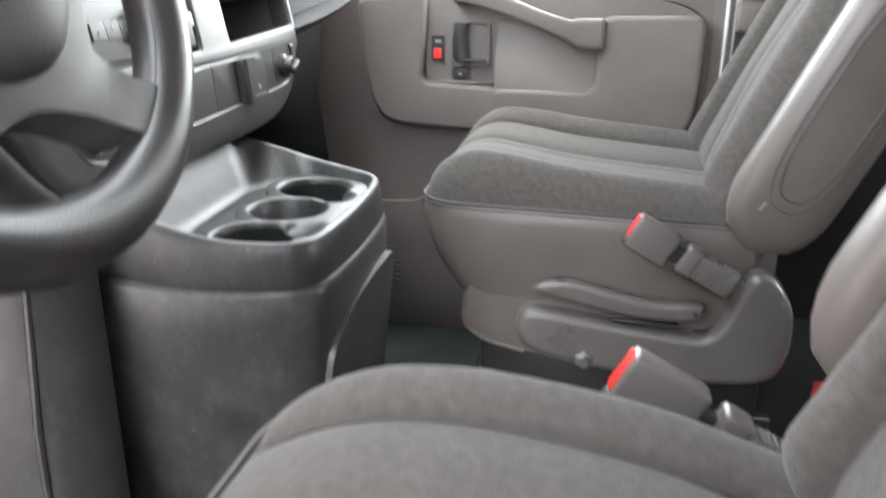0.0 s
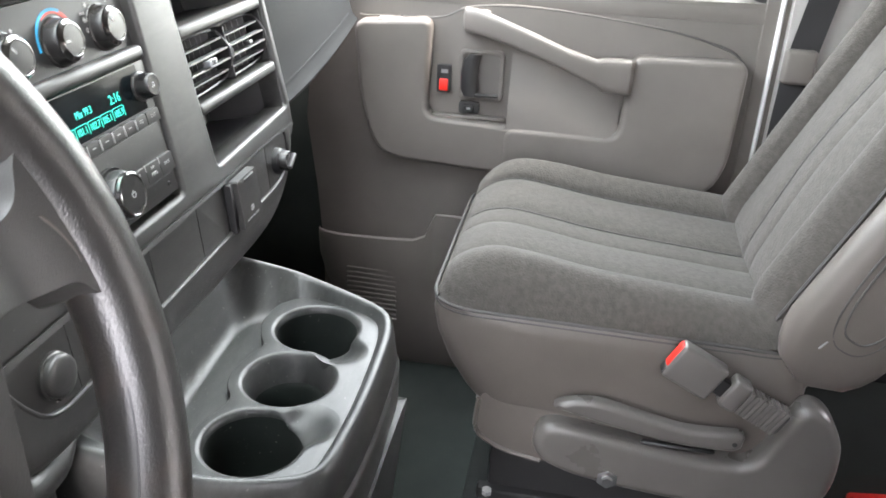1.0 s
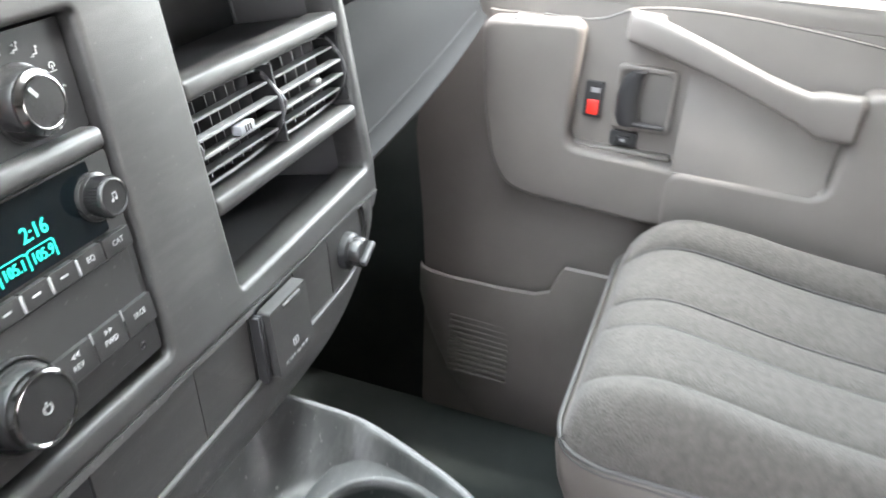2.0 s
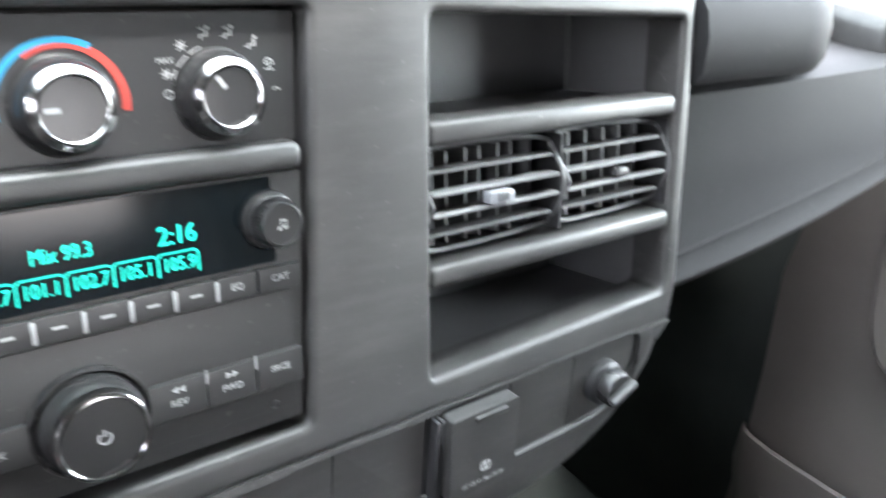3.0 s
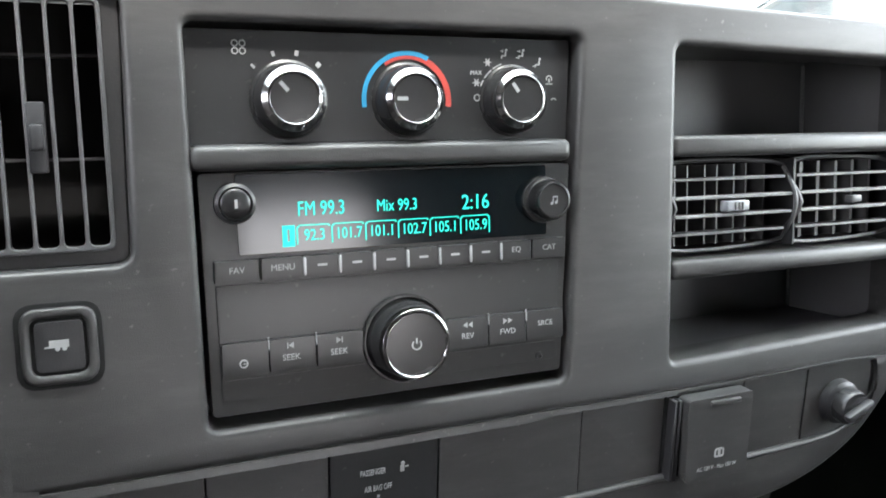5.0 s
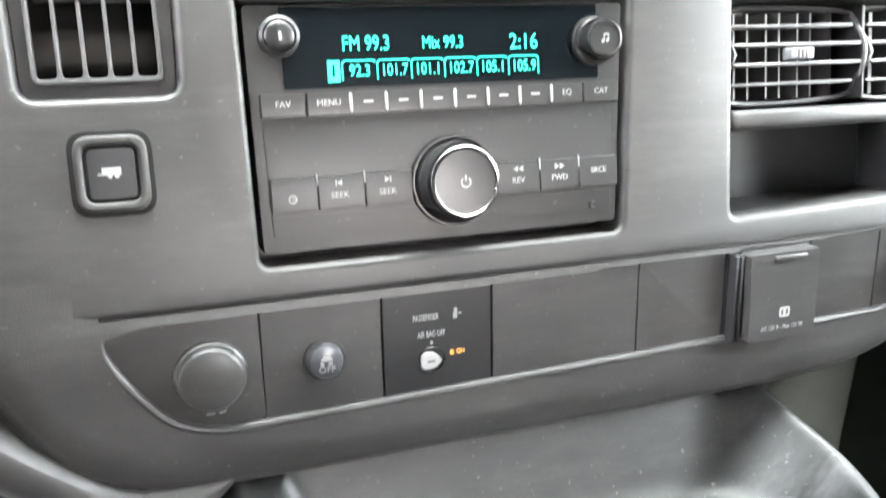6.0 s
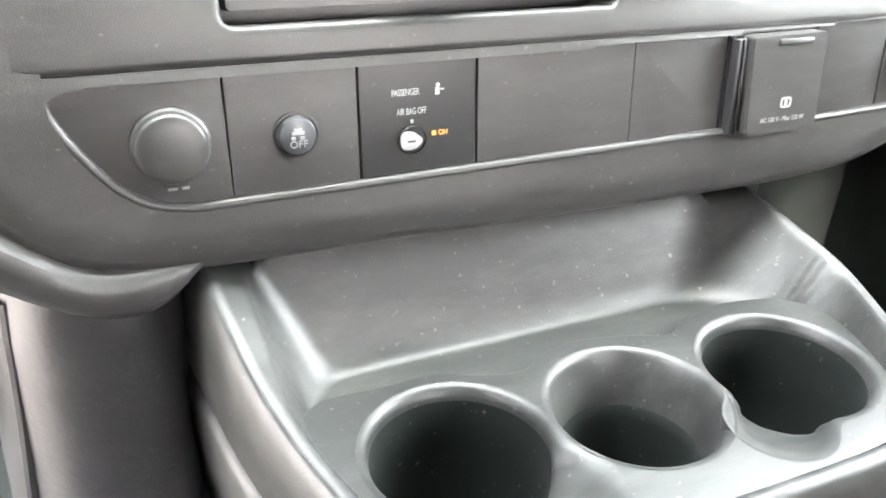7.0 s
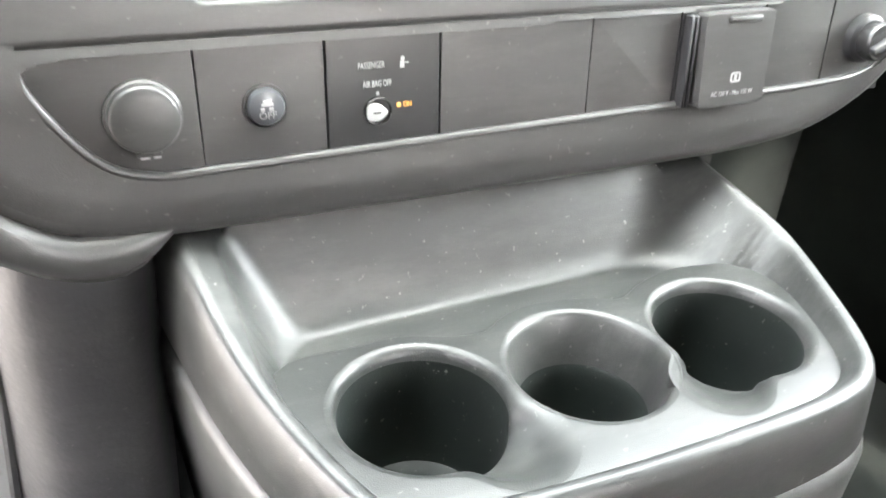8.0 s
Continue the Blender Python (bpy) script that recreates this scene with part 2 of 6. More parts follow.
def tube(points, radius, n=10, closed=False, bm=None):
    """A round bar along points; radius a number, or one per point."""
    pts = [Vector(p) for p in points]
    m = len(pts)
    up = Vector((0.13, 0.27, 0.95)).normalized()
    rings = []
    for i, p in enumerate(pts):
        a, b = (pts[(i - 1) % m], pts[(i + 1) % m]) if closed else (pts[max(i - 1, 0)], pts[min(i + 1, m - 1)])
        t = (b - a).normalized()
        u = up.cross(t).normalized()
        v = t.cross(u)
        r = radius if isinstance(radius, (int, float)) else radius[i]
        rings.append([p + r * (math.cos(2 * math.pi * k / n) * u + math.sin(2 * math.pi * k / n) * v) for k in range(n)])
    if closed:
        rings.append(rings[0])
    return loft(rings, caps=not closed, bm=bm)


def rounded(points, radius=0.01, segs=5):
    """The outline points (2D) with each corner rounded."""
    out = []
    n = len(points)
    for i in range(n):
        p, q, s = Vector(points[i]), Vector(points[i - 1]), Vector(points[(i + 1) % n])
        a, b = (q - p), (s - p)
        r = min(radius, a.length * 0.45, b.length * 0.45)
        a, b = p + a.normalized() * r, p + b.normalized() * r
        for k in range(segs + 1):
            t = k / segs
            out.append((1 - t) ** 2 * a + 2 * t * (1 - t) * p + t * t * b)
    return out


def rect(x0, x1, y0, y1, r=0.0, segs=5):
    pts = [(x0, y0), (x1, y0), (x1, y1), (x0, y1)]
    return rounded(pts, r, segs) if r else [Vector(p) for p in pts]


def circle(cx, cy, r, n=40):
    return [Vector((cx + r * math.cos(2 * math.pi * i / n), cy + r * math.sin(2 * math.pi * i / n))) for i in range(n)]


def plate(outline, holes, z0, z1, bevel=0.0, bm=None, swap=None, bevel_holes=True):
    """A flat plate of an outline with holes (2D), from z0 to z1, its upper rims bevelled. swap maps (x, y, z) to the place wanted."""
    out = bmesh.new()
    edges = []
    for loop in (outline, *holes):
        vs = [out.verts.new((p[0], p[1], z1)) for p in loop]
        edges += [out.edges.new((vs[i], vs[(i + 1) % len(vs)])) for i in range(len(vs))]
    bmesh.ops.triangle_fill(out, use_beauty=True, edges=edges)
    top = out.faces[:]
    ext = bmesh.ops.extrude_face_region(out, geom=top)
    for g in ext["geom"]:
        if isinstance(g, bmesh.types.BMVert):
            g.co.z = z0
    bmesh.ops.recalc_face_normals(out, faces=out.faces)
    if bevel:
        rim = [e for e in out.edges if len(e.link_faces) == 2 and abs(e.verts[0].co.z - z1) < 1e-7 and abs(e.verts[1].co.z - z1) < 1e-7
               and abs(e.link_faces[0].normal.z - e.link_faces[1].normal.z) > 0.5]
        if not bevel_holes:
            inner = {(round(p[0], 5), round(p[1], 5)) for hole in holes for p in hole}
            rim = [e for e in rim if (round(e.verts[0].co.x, 5), round(e.verts[0].co.y, 5)) not in inner]
        bmesh.ops.bevel(out, geom=rim, offset=bevel, segments=3 if bevel < 0.01 else 7, profile=0.6, affect="EDGES", clamp_overlap=True)
    if swap:
        for v in out.verts:
            v.co = swap(v.co)
    return joined(bm, out) if bm else out


def pillow(outline, z0, z1, soft, swap=None, steps=7):
    """A plate whose upper rim is rolled over with a large radius."""
    pts = [Vector((p[0], p[1])) for p in outline]
    n = len(pts)
    area = sum(pts[i].x * pts[(i + 1) % n].y - pts[(i + 1) % n].x * pts[i].y for i in range(n))
    normals = []
    for i in range(n):
        t = (pts[(i + 1) % n] - pts[i - 1]).normalized()
        normals.append(Vector((t.y, -t.x)) * (1 if area > 0 else -1))
    rows = [[(p.x, p.y, z0) for p in pts]]
    for k in range(steps + 1):
        a = math.pi / 2 * k / steps
        rows.append([(p.x - m.x * soft * (1 - math.cos(a)), p.y - m.y * soft * (1 - math.cos(a)), z1 - soft + soft * math.sin(a)) for p, m in zip(pts, normals)])
    out = loft(rows, caps=False)
    out.edges.ensure_lookup_table()
    lid = [e for e in out.edges if all(abs(v.co.z - z1) < 1e-7 for v in e.verts)]
    bmesh.ops.triangle_fill(out, use_beauty=True, edges=lid)
    if swap:
        for v in out.verts:
            v.co = swap(v.co)
    return out


def words(text, size, material, parent, x, y, z, depth=0.0002, name="lettering", align="CENTER", lean=0.0, squash=1.0, bold=0.0):
    """Lettering in the built-in font, as a thin mesh on the local xy plane."""
    cu = bpy.data.curves.new("tmp", "FONT")
    cu.body, cu.size, cu.extrude, cu.align_x, cu.align_y, cu.shear = text, size, depth, align, "CENTER", lean
    cu.resolution_u, cu.offset = 3, bold * size
    ob = bpy.data.objects.new("tmp", cu)
    scene.collection.objects.link(ob)
    bpy.context.view_layer.update()
    me = bpy.data.meshes.new_from_object(ob.evaluated_get(bpy.context.evaluated_depsgraph_get()))
    bpy.data.objects.remove(ob)
    bpy.data.curves.remove(cu)
    me.materials.clear()
    me.materials.append(material)
    o = new(name, me)
    o.parent = parent
    o.matrix_basis = Matrix.Translation((x, y, z)) @ Matrix.Diagonal((squash, 1, 1, 1))
    return o


# ---- the setting ----
FLOOR, WELL = -0.12, -0.21
solo("floor", box(-0.86, 0.96, -2.6, -0.245, WELL - 0.06, FLOOR, 0.006), M_CARPET, "black ribbed rubber van floor", "floor", kind="structure")
solo("floor_footwell", box(-0.86, 0.96, -0.245, 0.62, WELL - 0.06, WELL), M_MAT, "sunken footwell floor, its dark green-grey lifted for haze", "floor", kind="structure")
# unseen roof closes the cabin; its grey limits the bounce onto the dash
solo("ceiling", box(-0.9, 0.98, -2.6, -0.26, 1.22, 1.27, 0.01), M_HEAD, "unseen cloth headliner, greyed to cut bounce light", "ceiling", kind="structure")
# added window behind the seats lights the dash from the rear right
solo("wall_rear", plate(rect(-0.9, 0.98, FLOOR, 1.22), [rect(0.34, 0.84, 0.56, 1.04, 0.05)], 0.0, 0.06, swap=lambda c: Vector((c.x, -2.66 + c.z, c.y))), M_DASHDK, "unseen dark rear wall with a window added to light the dash", "wall", kind="structure")
# both rear side walls are left windowless to hold light back
solo("wall_right_rear", plate(rect(-2.6, -0.83, FLOOR - 0.1, 1.22), [], 0.0, 0.04, swap=lambda c: Vector((0.96 + c.z, c.x, c.y))), M_DASHDK, "plain dark side wall behind the passenger, windowless to limit light", "wall", kind="structure")
solo("wall_left_rear", plate(rect(-2.6, -0.95, FLOOR - 0.1, 1.22), [], 0.0, 0.04, swap=lambda c: Vector((-0.94 + c.z, c.x, c.y))), M_DASHDK, "unseen dark side wall behind the driver, closed to limit light", "wall", kind="structure")
# unseen wall added to block side light; its openings are sized for the lighting
solo("wall_left_front", plate(rect(-0.95, 0.56, FLOOR - 0.1, 1.22), [rect(-0.16, 0.46, -0.08, 0.56, 0.04), rect(-0.60, -0.14, 0.66, 1.08, 0.05)], 0.0, 0.04, swap=lambda c: Vector((-0.98 + c.z, c.x, c.y))), M_DASHDK, "unseen dark driver's side, its openings cut to shape the light", "wall", kind="structure")
solo("firewall", box(-0.9, 0.96, 0.56, 0.62, WELL - 0.06, 0.628), M_MAT, "dark firewall in the footwell, its tone lifted for haze", "wall", kind="structure")
solo("dash_shelf", box(-0.88, 0.80, 0.31, 0.58, 0.600, 0.630, 0.004), M_BLACK, "black shelf between dashboard and windshield", "trim", kind="structure")
solo("dash_corner_shelf", box(0.802, 0.944, 0.245, 0.558, 0.590, 0.612, 0.004), M_BLACK, "black corner shelf beside the dashboard end", "trim", kind="structure")
solo("kick_panel", box(0.946, 0.985, 0.12, 0.56, WELL - 0.06, 0.62, 0.004), M_MAT, "dark kick panel beside the passenger footwell, lifted for haze", "wall", kind="structure")

# lot and sky side
GROUND = -0.95
gb = bmesh.new()
bmesh.ops.create_grid(gb, x_segments=2, y_segments=2, size=400)
solo("ground", gb, M_LOT, "pale sunlit asphalt of the parking lot", "ground", at=pose(0, 0, GROUND), kind="structure")

# windshield, pillars, window openings
# unseen header, reaching forward to block overhead light on the dash
solo("windshield_header", loft([[(x, y, z) for y, z in ((-0.30, 1.212), (-0.18, 1.152), (-0.125, 1.118), (-0.116, 1.130), (-0.18, 1.185), (-0.30, 1.245))] for x in (-0.88, -0.4, 0.1, 0.5, 0.94)]), M_HEAD, "unseen cloth header added to cut light over the windshield", "ceiling", kind="structure")
ws = [(-0.81, 0.60, 0.645), (0.85, 0.60, 0.645), (0.76, -0.28, 1.25), (-0.72, -0.28, 1.25)]
wb = bmesh.new()
lo, hi = [wb.verts.new(p) for p in ws], [wb.verts.new((p[0], p[1] + 0.006, p[2] + 0.006)) for p in ws]
wb.faces.new(lo), wb.faces.new(hi)
for i in range(4):
    wb.faces.new((lo[i], lo[(i + 1) % 4], hi[(i + 1) % 4], hi[i]))
o = solo("windshield", wb, M_SHADE, "clear raked windshield over the dashboard", "windshield", kind="structure", smooth=False)
o.visible_shadow = False
for sx in (1, -1):
    c = 0.02
    path = smooth_line([(c + sx * 0.86, 0.50, 0.60), (c + sx * 0.85, 0.42, 0.70), (c + sx * 0.83, 0.29, 0.83), (c + sx * 0.80, 0.02, 1.04), (c + sx * 0.77, -0.29, 1.24)], 5)
    solo("pillar_front", tube(path, 0.045, 12), M_PILLAR, "light grey trim of the windshield pillar", "pillar", kind="structure")
    seal = [Vector(p) + Vector((-sx * 0.045, 0.02, -0.005)) for p in path]
    solo("windshield_seal", tube(seal, 0.012, 8), M_BLACK, "black rubber seal along the windshield pillar", "seal", kind="structure")

# ---- dashboard ----
BZ = Matrix.Translation((0, 0.0282, 0.62)) @ Matrix(((1, 0, 0, 0), (0, 0.2124, -0.9772, 0), (0, 0.9772, 0.2124, 0), (0, 0, 0, 1)))
ST = Matrix.Translation((0, 0.0016, 0.47)) @ Matrix(((1, 0, 0, 0), (0, 0.0955, -0.9954, 0), (0, 0.9954, 0.0955, 0), (0, 0, 0, 1)))


def bu(z):
    """Height in the world to height along the centre stack's sloping face."""
    return (z - 0.62) * 1.0234


def su(z):
    return (z - 0.47) * 1.0046


dash = thing("dashboard", "charcoal moulded plastic van dashboard with open cubbies", "dashboard")
HOLE_C = [(-0.107, bu(0.521)), (0.1035, bu(0.521)), (0.1155, bu(0.722)), (-0.1085, bu(0.722))]
HOLE_R = [(0.182, bu(0.522)), (0.394, bu(0.529)), (0.398, bu(0.712)), (0.185, bu(0.718))]
HOLE_L = [(-0.2090, bu(0.6085)), (-0.1385, bu(0.6085)), (-0.1360, bu(0.738)), (-0.2115, bu(0.738))]
outer = [(-0.256, bu(0.503)), (0.402, bu(0.503)), (0.408, bu(0.53)), (0.41, bu(0.64)), (0.409, bu(0.728)), (0.39, bu(0.738)), (0.18, bu(0.745)), (0.0, bu(0.754)), (-0.10, bu(0.764)), (-0.30, bu(0.79)), (-0.292, bu(0.565)), (-0.275, bu(0.533))]
part("bezel", plate([Vector(p) for p in outer], [rounded(HOLE_C, 0.006), rounded(HOLE_R, 0.006), rounded(HOLE_L, 0.008)], -0.03, 0.0, 0.0048), M_DASH, dash, at=BZ)
# lower trim with the pocket for the switch strip
pocket = smooth_line([(-0.187, su(0.487)), (-0.173, su(0.4982)), (-0.11, su(0.4990)), (0.1, su(0.5003)), (0.25, su(0.5030)), (0.352, su(0.5055)), (0.370, su(0.497)), (0.366, su(0.468)), (0.345, su(0.452)), (0.30, su(0.4460)), (0.15, su(0.4420)), (0.0, su(0.4390)), (-0.10, su(0.4370)), (-0.137, su(0.4375)), (-0.163, su(0.4500))], 6, closed=True)
lip_path = smooth_line([(-0.30, 0.56), (-0.262, 0.505), (-0.234, 0.453), (-0.218, 0.431), (-0.203, 0.4185), (-0.183, 0.4085), (-0.157, 0.4025), (-0.12, 0.400), (0.0, 0.400), (0.15, 0.400), (0.25, 0.402), (0.31, 0.411), (0.358, 0.434), (0.388, 0.466), (0.398, 0.490)], 5)
trim_edge = []
for i, p in enumerate(lip_path):
    a, b = lip_path[max(i - 1, 0)], lip_path[min(i + 1, len(lip_path) - 1)]
    t = (b - a).normalized()
    q = Vector((p.x - t.y * 0.022, p.y + t.x * 0.022))
    if 0.433 > q.y or (q.x < 0 and q.y < 0.50) or (q.x > 0.3 and q.y < 0.49):
        trim_edge.append((q.x, su(q.y)))
low_out = [(-0.235, su(0.5035)), *trim_edge, (0.392, su(0.492)), (0.402, su(0.5035))]
part("lower_trim", plate([Vector(p) for p in low_out], [[Vector((p[0], p[1])) for p in pocket]], -0.02, 0.0018, 0.0004), M_DASH, dash, at=ST)
part("switch_backing", plate(rect(-0.20, 0.385, su(0.43), su(0.512)), [], -0.024, -0.0205), M_BLACK, dash, at=ST)
# rounded lower lip, one sheet with the trim above it
def face_y(z):
    """Depth of the dashboard's front at a height."""
    k = min(1.0, max(0.0, (z - 0.470) / 0.036))
    return (1 - k) * (-0.0016 + (z - 0.47) * 0.0959) + k * (0.0282 + (z - 0.62) * 0.2174)


lip_curl = lambda s: 0.0060 * max(0.0, (0.026 - s) / 0.026) ** 2
prof = [(0.004, 0.0130), (0.0002, 0.0118), (-0.0003, 0.0100), (-0.0002, 0.0075), (0.0004, 0.0048), (0.0015, 0.0026), (0.0034, 0.0009), (0.0065, 0.0), (0.012, -0.0004), (0.05, 0.003), (0.05, 0.013)]
rings = []
for i, p in enumerate(lip_path):
    a, b = lip_path[max(i - 1, 0)], lip_path[min(i + 1, len(lip_path) - 1)]
    t = (b - a).normalized()
    n = Vector((-t.y, t.x))
    rings.append([(p.x + n.x * h, face_y(p.y + n.y * h) + lip_curl(h) + y, p.y + n.y * h) for y, h in prof])
part("lower_lip", loft(rings), M_DASH, dash)
# the sheet between the lip and the pocket, running up into the driver's side of the bezel
gx, gz = np.arange(-0.305, 0.402, 0.0015), np.arange(0.40, 0.562, 0.0015)
px, pz = np.meshgrid(gx, gz, indexing="ij")


def signed(px, pz, line, closed=False):
    """Distance to a line, positive to the left of its run."""
    far, side = np.full(px.shape, 9.0), np.ones(px.shape)
    for a, b in zip(line, line[1:] + (line[:1] if closed else [])):
        d = b - a
        t = np.clip(((px - a[0]) * d[0] + (pz - a[1]) * d[1]) / max(d[0] * d[0] + d[1] * d[1], 1e-12), 0, 1)
        r = np.hypot(px - a[0] - t * d[0], pz - a[1] - t * d[1])
        near = r < far - 1e-9
        side = np.where(near, np.sign(d[0] * (pz - a[1]) - d[1] * (px - a[0]) + 1e-15), side)
        far = np.where(near, r, far)
    return far * side


in_lip = signed(px, pz, lip_path)
in_pocket = signed(px, pz, [Vector((p[0], 0.47 + p[1] / 1.0046)) for p in pocket], True)
if in_pocket[np.argmin(np.abs(gx - 0.1)), np.argmin(np.abs(gz - 0.47))] < 0:
    in_pocket = -in_pocket
rise = np.clip(np.maximum((pz - 0.503) / 0.050, np.minimum((px + 0.207) / 0.022, (pz - 0.4985) / 0.005)), 0, 1)
fade = -0.0002 + 0.0005 * rise * rise * (3 - 2 * rise)
inside = (in_lip > 0.0090) & (in_pocket < 0.0012) & ((pz < 0.5045) | (px < -0.185))
sb = bmesh.new()
grid = {}
for i in range(len(gx) - 1):
    for j in range(len(gz) - 1):
        quad = ((i, j), (i + 1, j), (i + 1, j + 1), (i, j + 1))
        if all(inside[c] for c in quad):
            for c in quad:
                if c not in grid:
                    grid[c] = sb.verts.new((gx[c[0]], face_y(gz[c[1]]) + lip_curl(in_lip[c]) + fade[c], gz[c[1]]))
            sb.faces.new([grid[c] for c in quad])
part("lip_sheet", sb, M_DASH, dash)
rim_line = [p for p in pocket if p[1] < su(0.4965) and p[0] < 0.352]
cut = max(range(len(rim_line) - 1), key=lambda i: (rim_line[i + 1] - rim_line[i]).length) + 1
rim_line = rim_line[cut:] + rim_line[:cut]
part("pocket_rim", tube([(p[0], p[1], 0.0012) for p in rim_line], [0.0027 * min(1.0, 0.35 + min(i, len(rim_line) - 1 - i) / 8) for i in range(len(rim_line))], 10), M_DASH, dash, at=ST)
# knee panel under the lip, driver's side
rings = []
for i, x in enumerate(np.linspace(-0.36, -0.118, 26)):
    rise = 0.0 if x > -0.178 else min(((-0.178 - x) / 0.05) ** 1.3 * 0.037, 0.15)
    pull = 0.0 if x < -0.15 else (x + 0.15) * 0.25
    rings.append([(x, y + pull, z + rise * min(1.0, 0.75 + max(0.0, z - 0.376) / 0.12)) for y, z in [(0.05, 0.42), (-0.002, 0.408), (-0.0075, 0.404), (-0.0095, 0.398), (-0.008, 0.388), (-0.001, 0.380), (0.012, 0.376), (0.06, 0.374)]])
    cut = min(1.0, max(0.0, (x + 0.165) / 0.042))
    rings[-1] = [(a, b, 0.412 + (c - 0.412) * (1 - 0.92 * cut * cut)) for a, b, c in rings[-1]]
part("knee_panel", loft(rings), M_DASH, dash)
# dash top
rings = []
for x in [*np.linspace(-0.80, 0.385, 48), 0.39, 0.396, 0.401, 0.406]:
    top = 0.764 + (-0.10 - x) * 0.105 if x < -0.10 else 0.754 - x * 0.055 if x > 0.18 else 0.754 - x * 0.055 - (0.0 if x > 0 else x * 0.045)
    top = min(top, 0.80)
    if x > 0.39:
        top -= ((x - 0.39) / 0.016) ** 2 * 0.008
    yf = -0.1066 + 0.2174 * top
    rings.append([(x, yf + dy, top + dz) for dy, dz in [(0.03, -0.014), (0.001, -0.012), (0.0005, -0.006), (0.003, -0.0015), (0.008, 0.0006), (0.02, 0.0014), (0.05, 0.0004), (0.10, -0.0045), (0.2, -0.020), (0.35, -0.048), (0.5, -0.082), (0.5, -0.088), (0.35, -0.055), (0.2, -0.028), (0.1, -0.014), (0.05, -0.013)]])
part("top_pad", loft(rings), M_TOP, dash)
# cubby boxes behind the openings
for z0, z1, depth in ((0.660, 0.722, 0.105), (0.520, 0.582, 0.115)):
    cb = bmesh.new()
    u0, u1 = bu(z0), bu(z1)
    box(0.178, 0.402, u0 - 0.004, u0, -depth, -0.004, bm=cb)
    box(0.178, 0.402, u1, u1 + 0.004, -depth, -0.026, bm=cb)
    box(0.178, 0.1815, u0, u1, -depth, -0.026, bm=cb)
    box(0.3985, 0.402, u0, u1, -depth, -0.026, bm=cb)
    box(0.178, 0.402, u0, u1, -depth - 0.004, -depth, bm=cb)
    part("cubby", cb, M_CUBBY, dash, at=BZ, smooth=False)
    part("cubby_corner", tube([(0.3970, u0 + 0.0005, 0.0015 - depth), (0.3970, u1 - 0.003, 0.0015 - depth)], 0.0016, 8), M_SLATLT, dash, at=BZ)
for z0, z1, n in ((0.6505, 0.664, "shelf_bar"), (0.5735, 0.586, "shelf_bar")):
    part(n, box(0.1835, 0.3955, bu(z0), bu(z1), -0.03, -0.001, 0.004, 3), M_DASH, dash, at=BZ)
part("vent_backing", box(0.1835, 0.3955, bu(0.586), bu(0.6505), -0.075, -0.07), M_GAP, dash, at=BZ)
part("centre_bar", box(-0.1085, 0.1075, bu(0.6505), bu(0.6635), -0.03, 0.0015, 0.0045, 3), M_DASH, dash, at=BZ)
part("stack_backing", box(-0.115, 0.117, bu(0.512), bu(0.73), -0.05, -0.034), M_BLACK, dash, at=BZ)
# passenger side: pad above, glove box below
rings = []
for x in np.linspace(0.412, 0.86, 30):
    bow = 0.02 + 0.02 * ((x - 0.412) / 0.45) ** 2
    lift = 0.045 * ((x - 0.412) / 0.45) ** 1.5
    rings.append([(x, y + bow, z + lift * max(0.0, 0.62 - z) / 0.12) for y, z in [(0.30, 0.50), (0.05, 0.492), (0.02, 0.500), (0.005, 0.512), (0.003, 0.518), (0.012, 0.53), (0.022, 0.58), (0.028, 0.62), (0.035, 0.655), (0.05, 0.662), (0.30, 0.665)]])
crease = []
for ring in rings[1:-2]:
    zc = 0.535 + 0.034 * (ring[0][0] - 0.43) / 0.41
    for p, q in zip(ring[3:8], ring[4:9]):
        if min(p[2], q[2]) <= zc <= max(p[2], q[2]):
            k = (zc - p[2]) / (q[2] - p[2])
            crease.append((p[0], p[1] + (q[1] - p[1]) * k - 0.0006, zc))
            break
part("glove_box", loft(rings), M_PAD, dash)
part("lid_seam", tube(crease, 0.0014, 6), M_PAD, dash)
rings = []
for x in np.linspace(0.415, 0.80, 30):
    k = max(0.0, (x - 0.56) / 0.24)
    back = 0.046 + 0.16 * k ** 1.5
    rings.append([(x, y + back, z) for y, z in [(0.26, 0.664), (0.008, 0.664), (-0.006, 0.668), (-0.010, 0.676), (-0.008, 0.70), (-0.002, 0.717), (0.006, 0.7255), (0.03, 0.7285), (0.26, 0.694)]])
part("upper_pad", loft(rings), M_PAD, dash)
# paler cap on the dark pad: the sheen along its top as colour
part("upper_pad_sheen", loft([[Vector(ring[6]) + Vector((0, 0, 0.0005)), Vector(ring[7]) + Vector((0, 0, 0.002)), Vector(ring[8]) + Vector((0, 0, 0.003)), Vector(ring[8]) + Vector((0, 0, -0.004)), Vector(ring[7]) + Vector((0, 0, -0.004))] for ring in rings]), M_TOP, dash)
part("dash_end_cap", box(0.80, 0.87, 0.08, 0.40, 0.62, 0.70, 0.02, 3), M_DASH, dash)
# cluster hood behind the wheel
part("cluster_hood", box(-0.76, -0.295, 0.03, 0.30, 0.56, 0.80, 0.03, 4), M_DASH, dash)
part("under_column_panel", box(-0.84, -0.295, 0.10, 0.30, 0.36, 0.58, 0.03, 4), M_BLACK, dash)


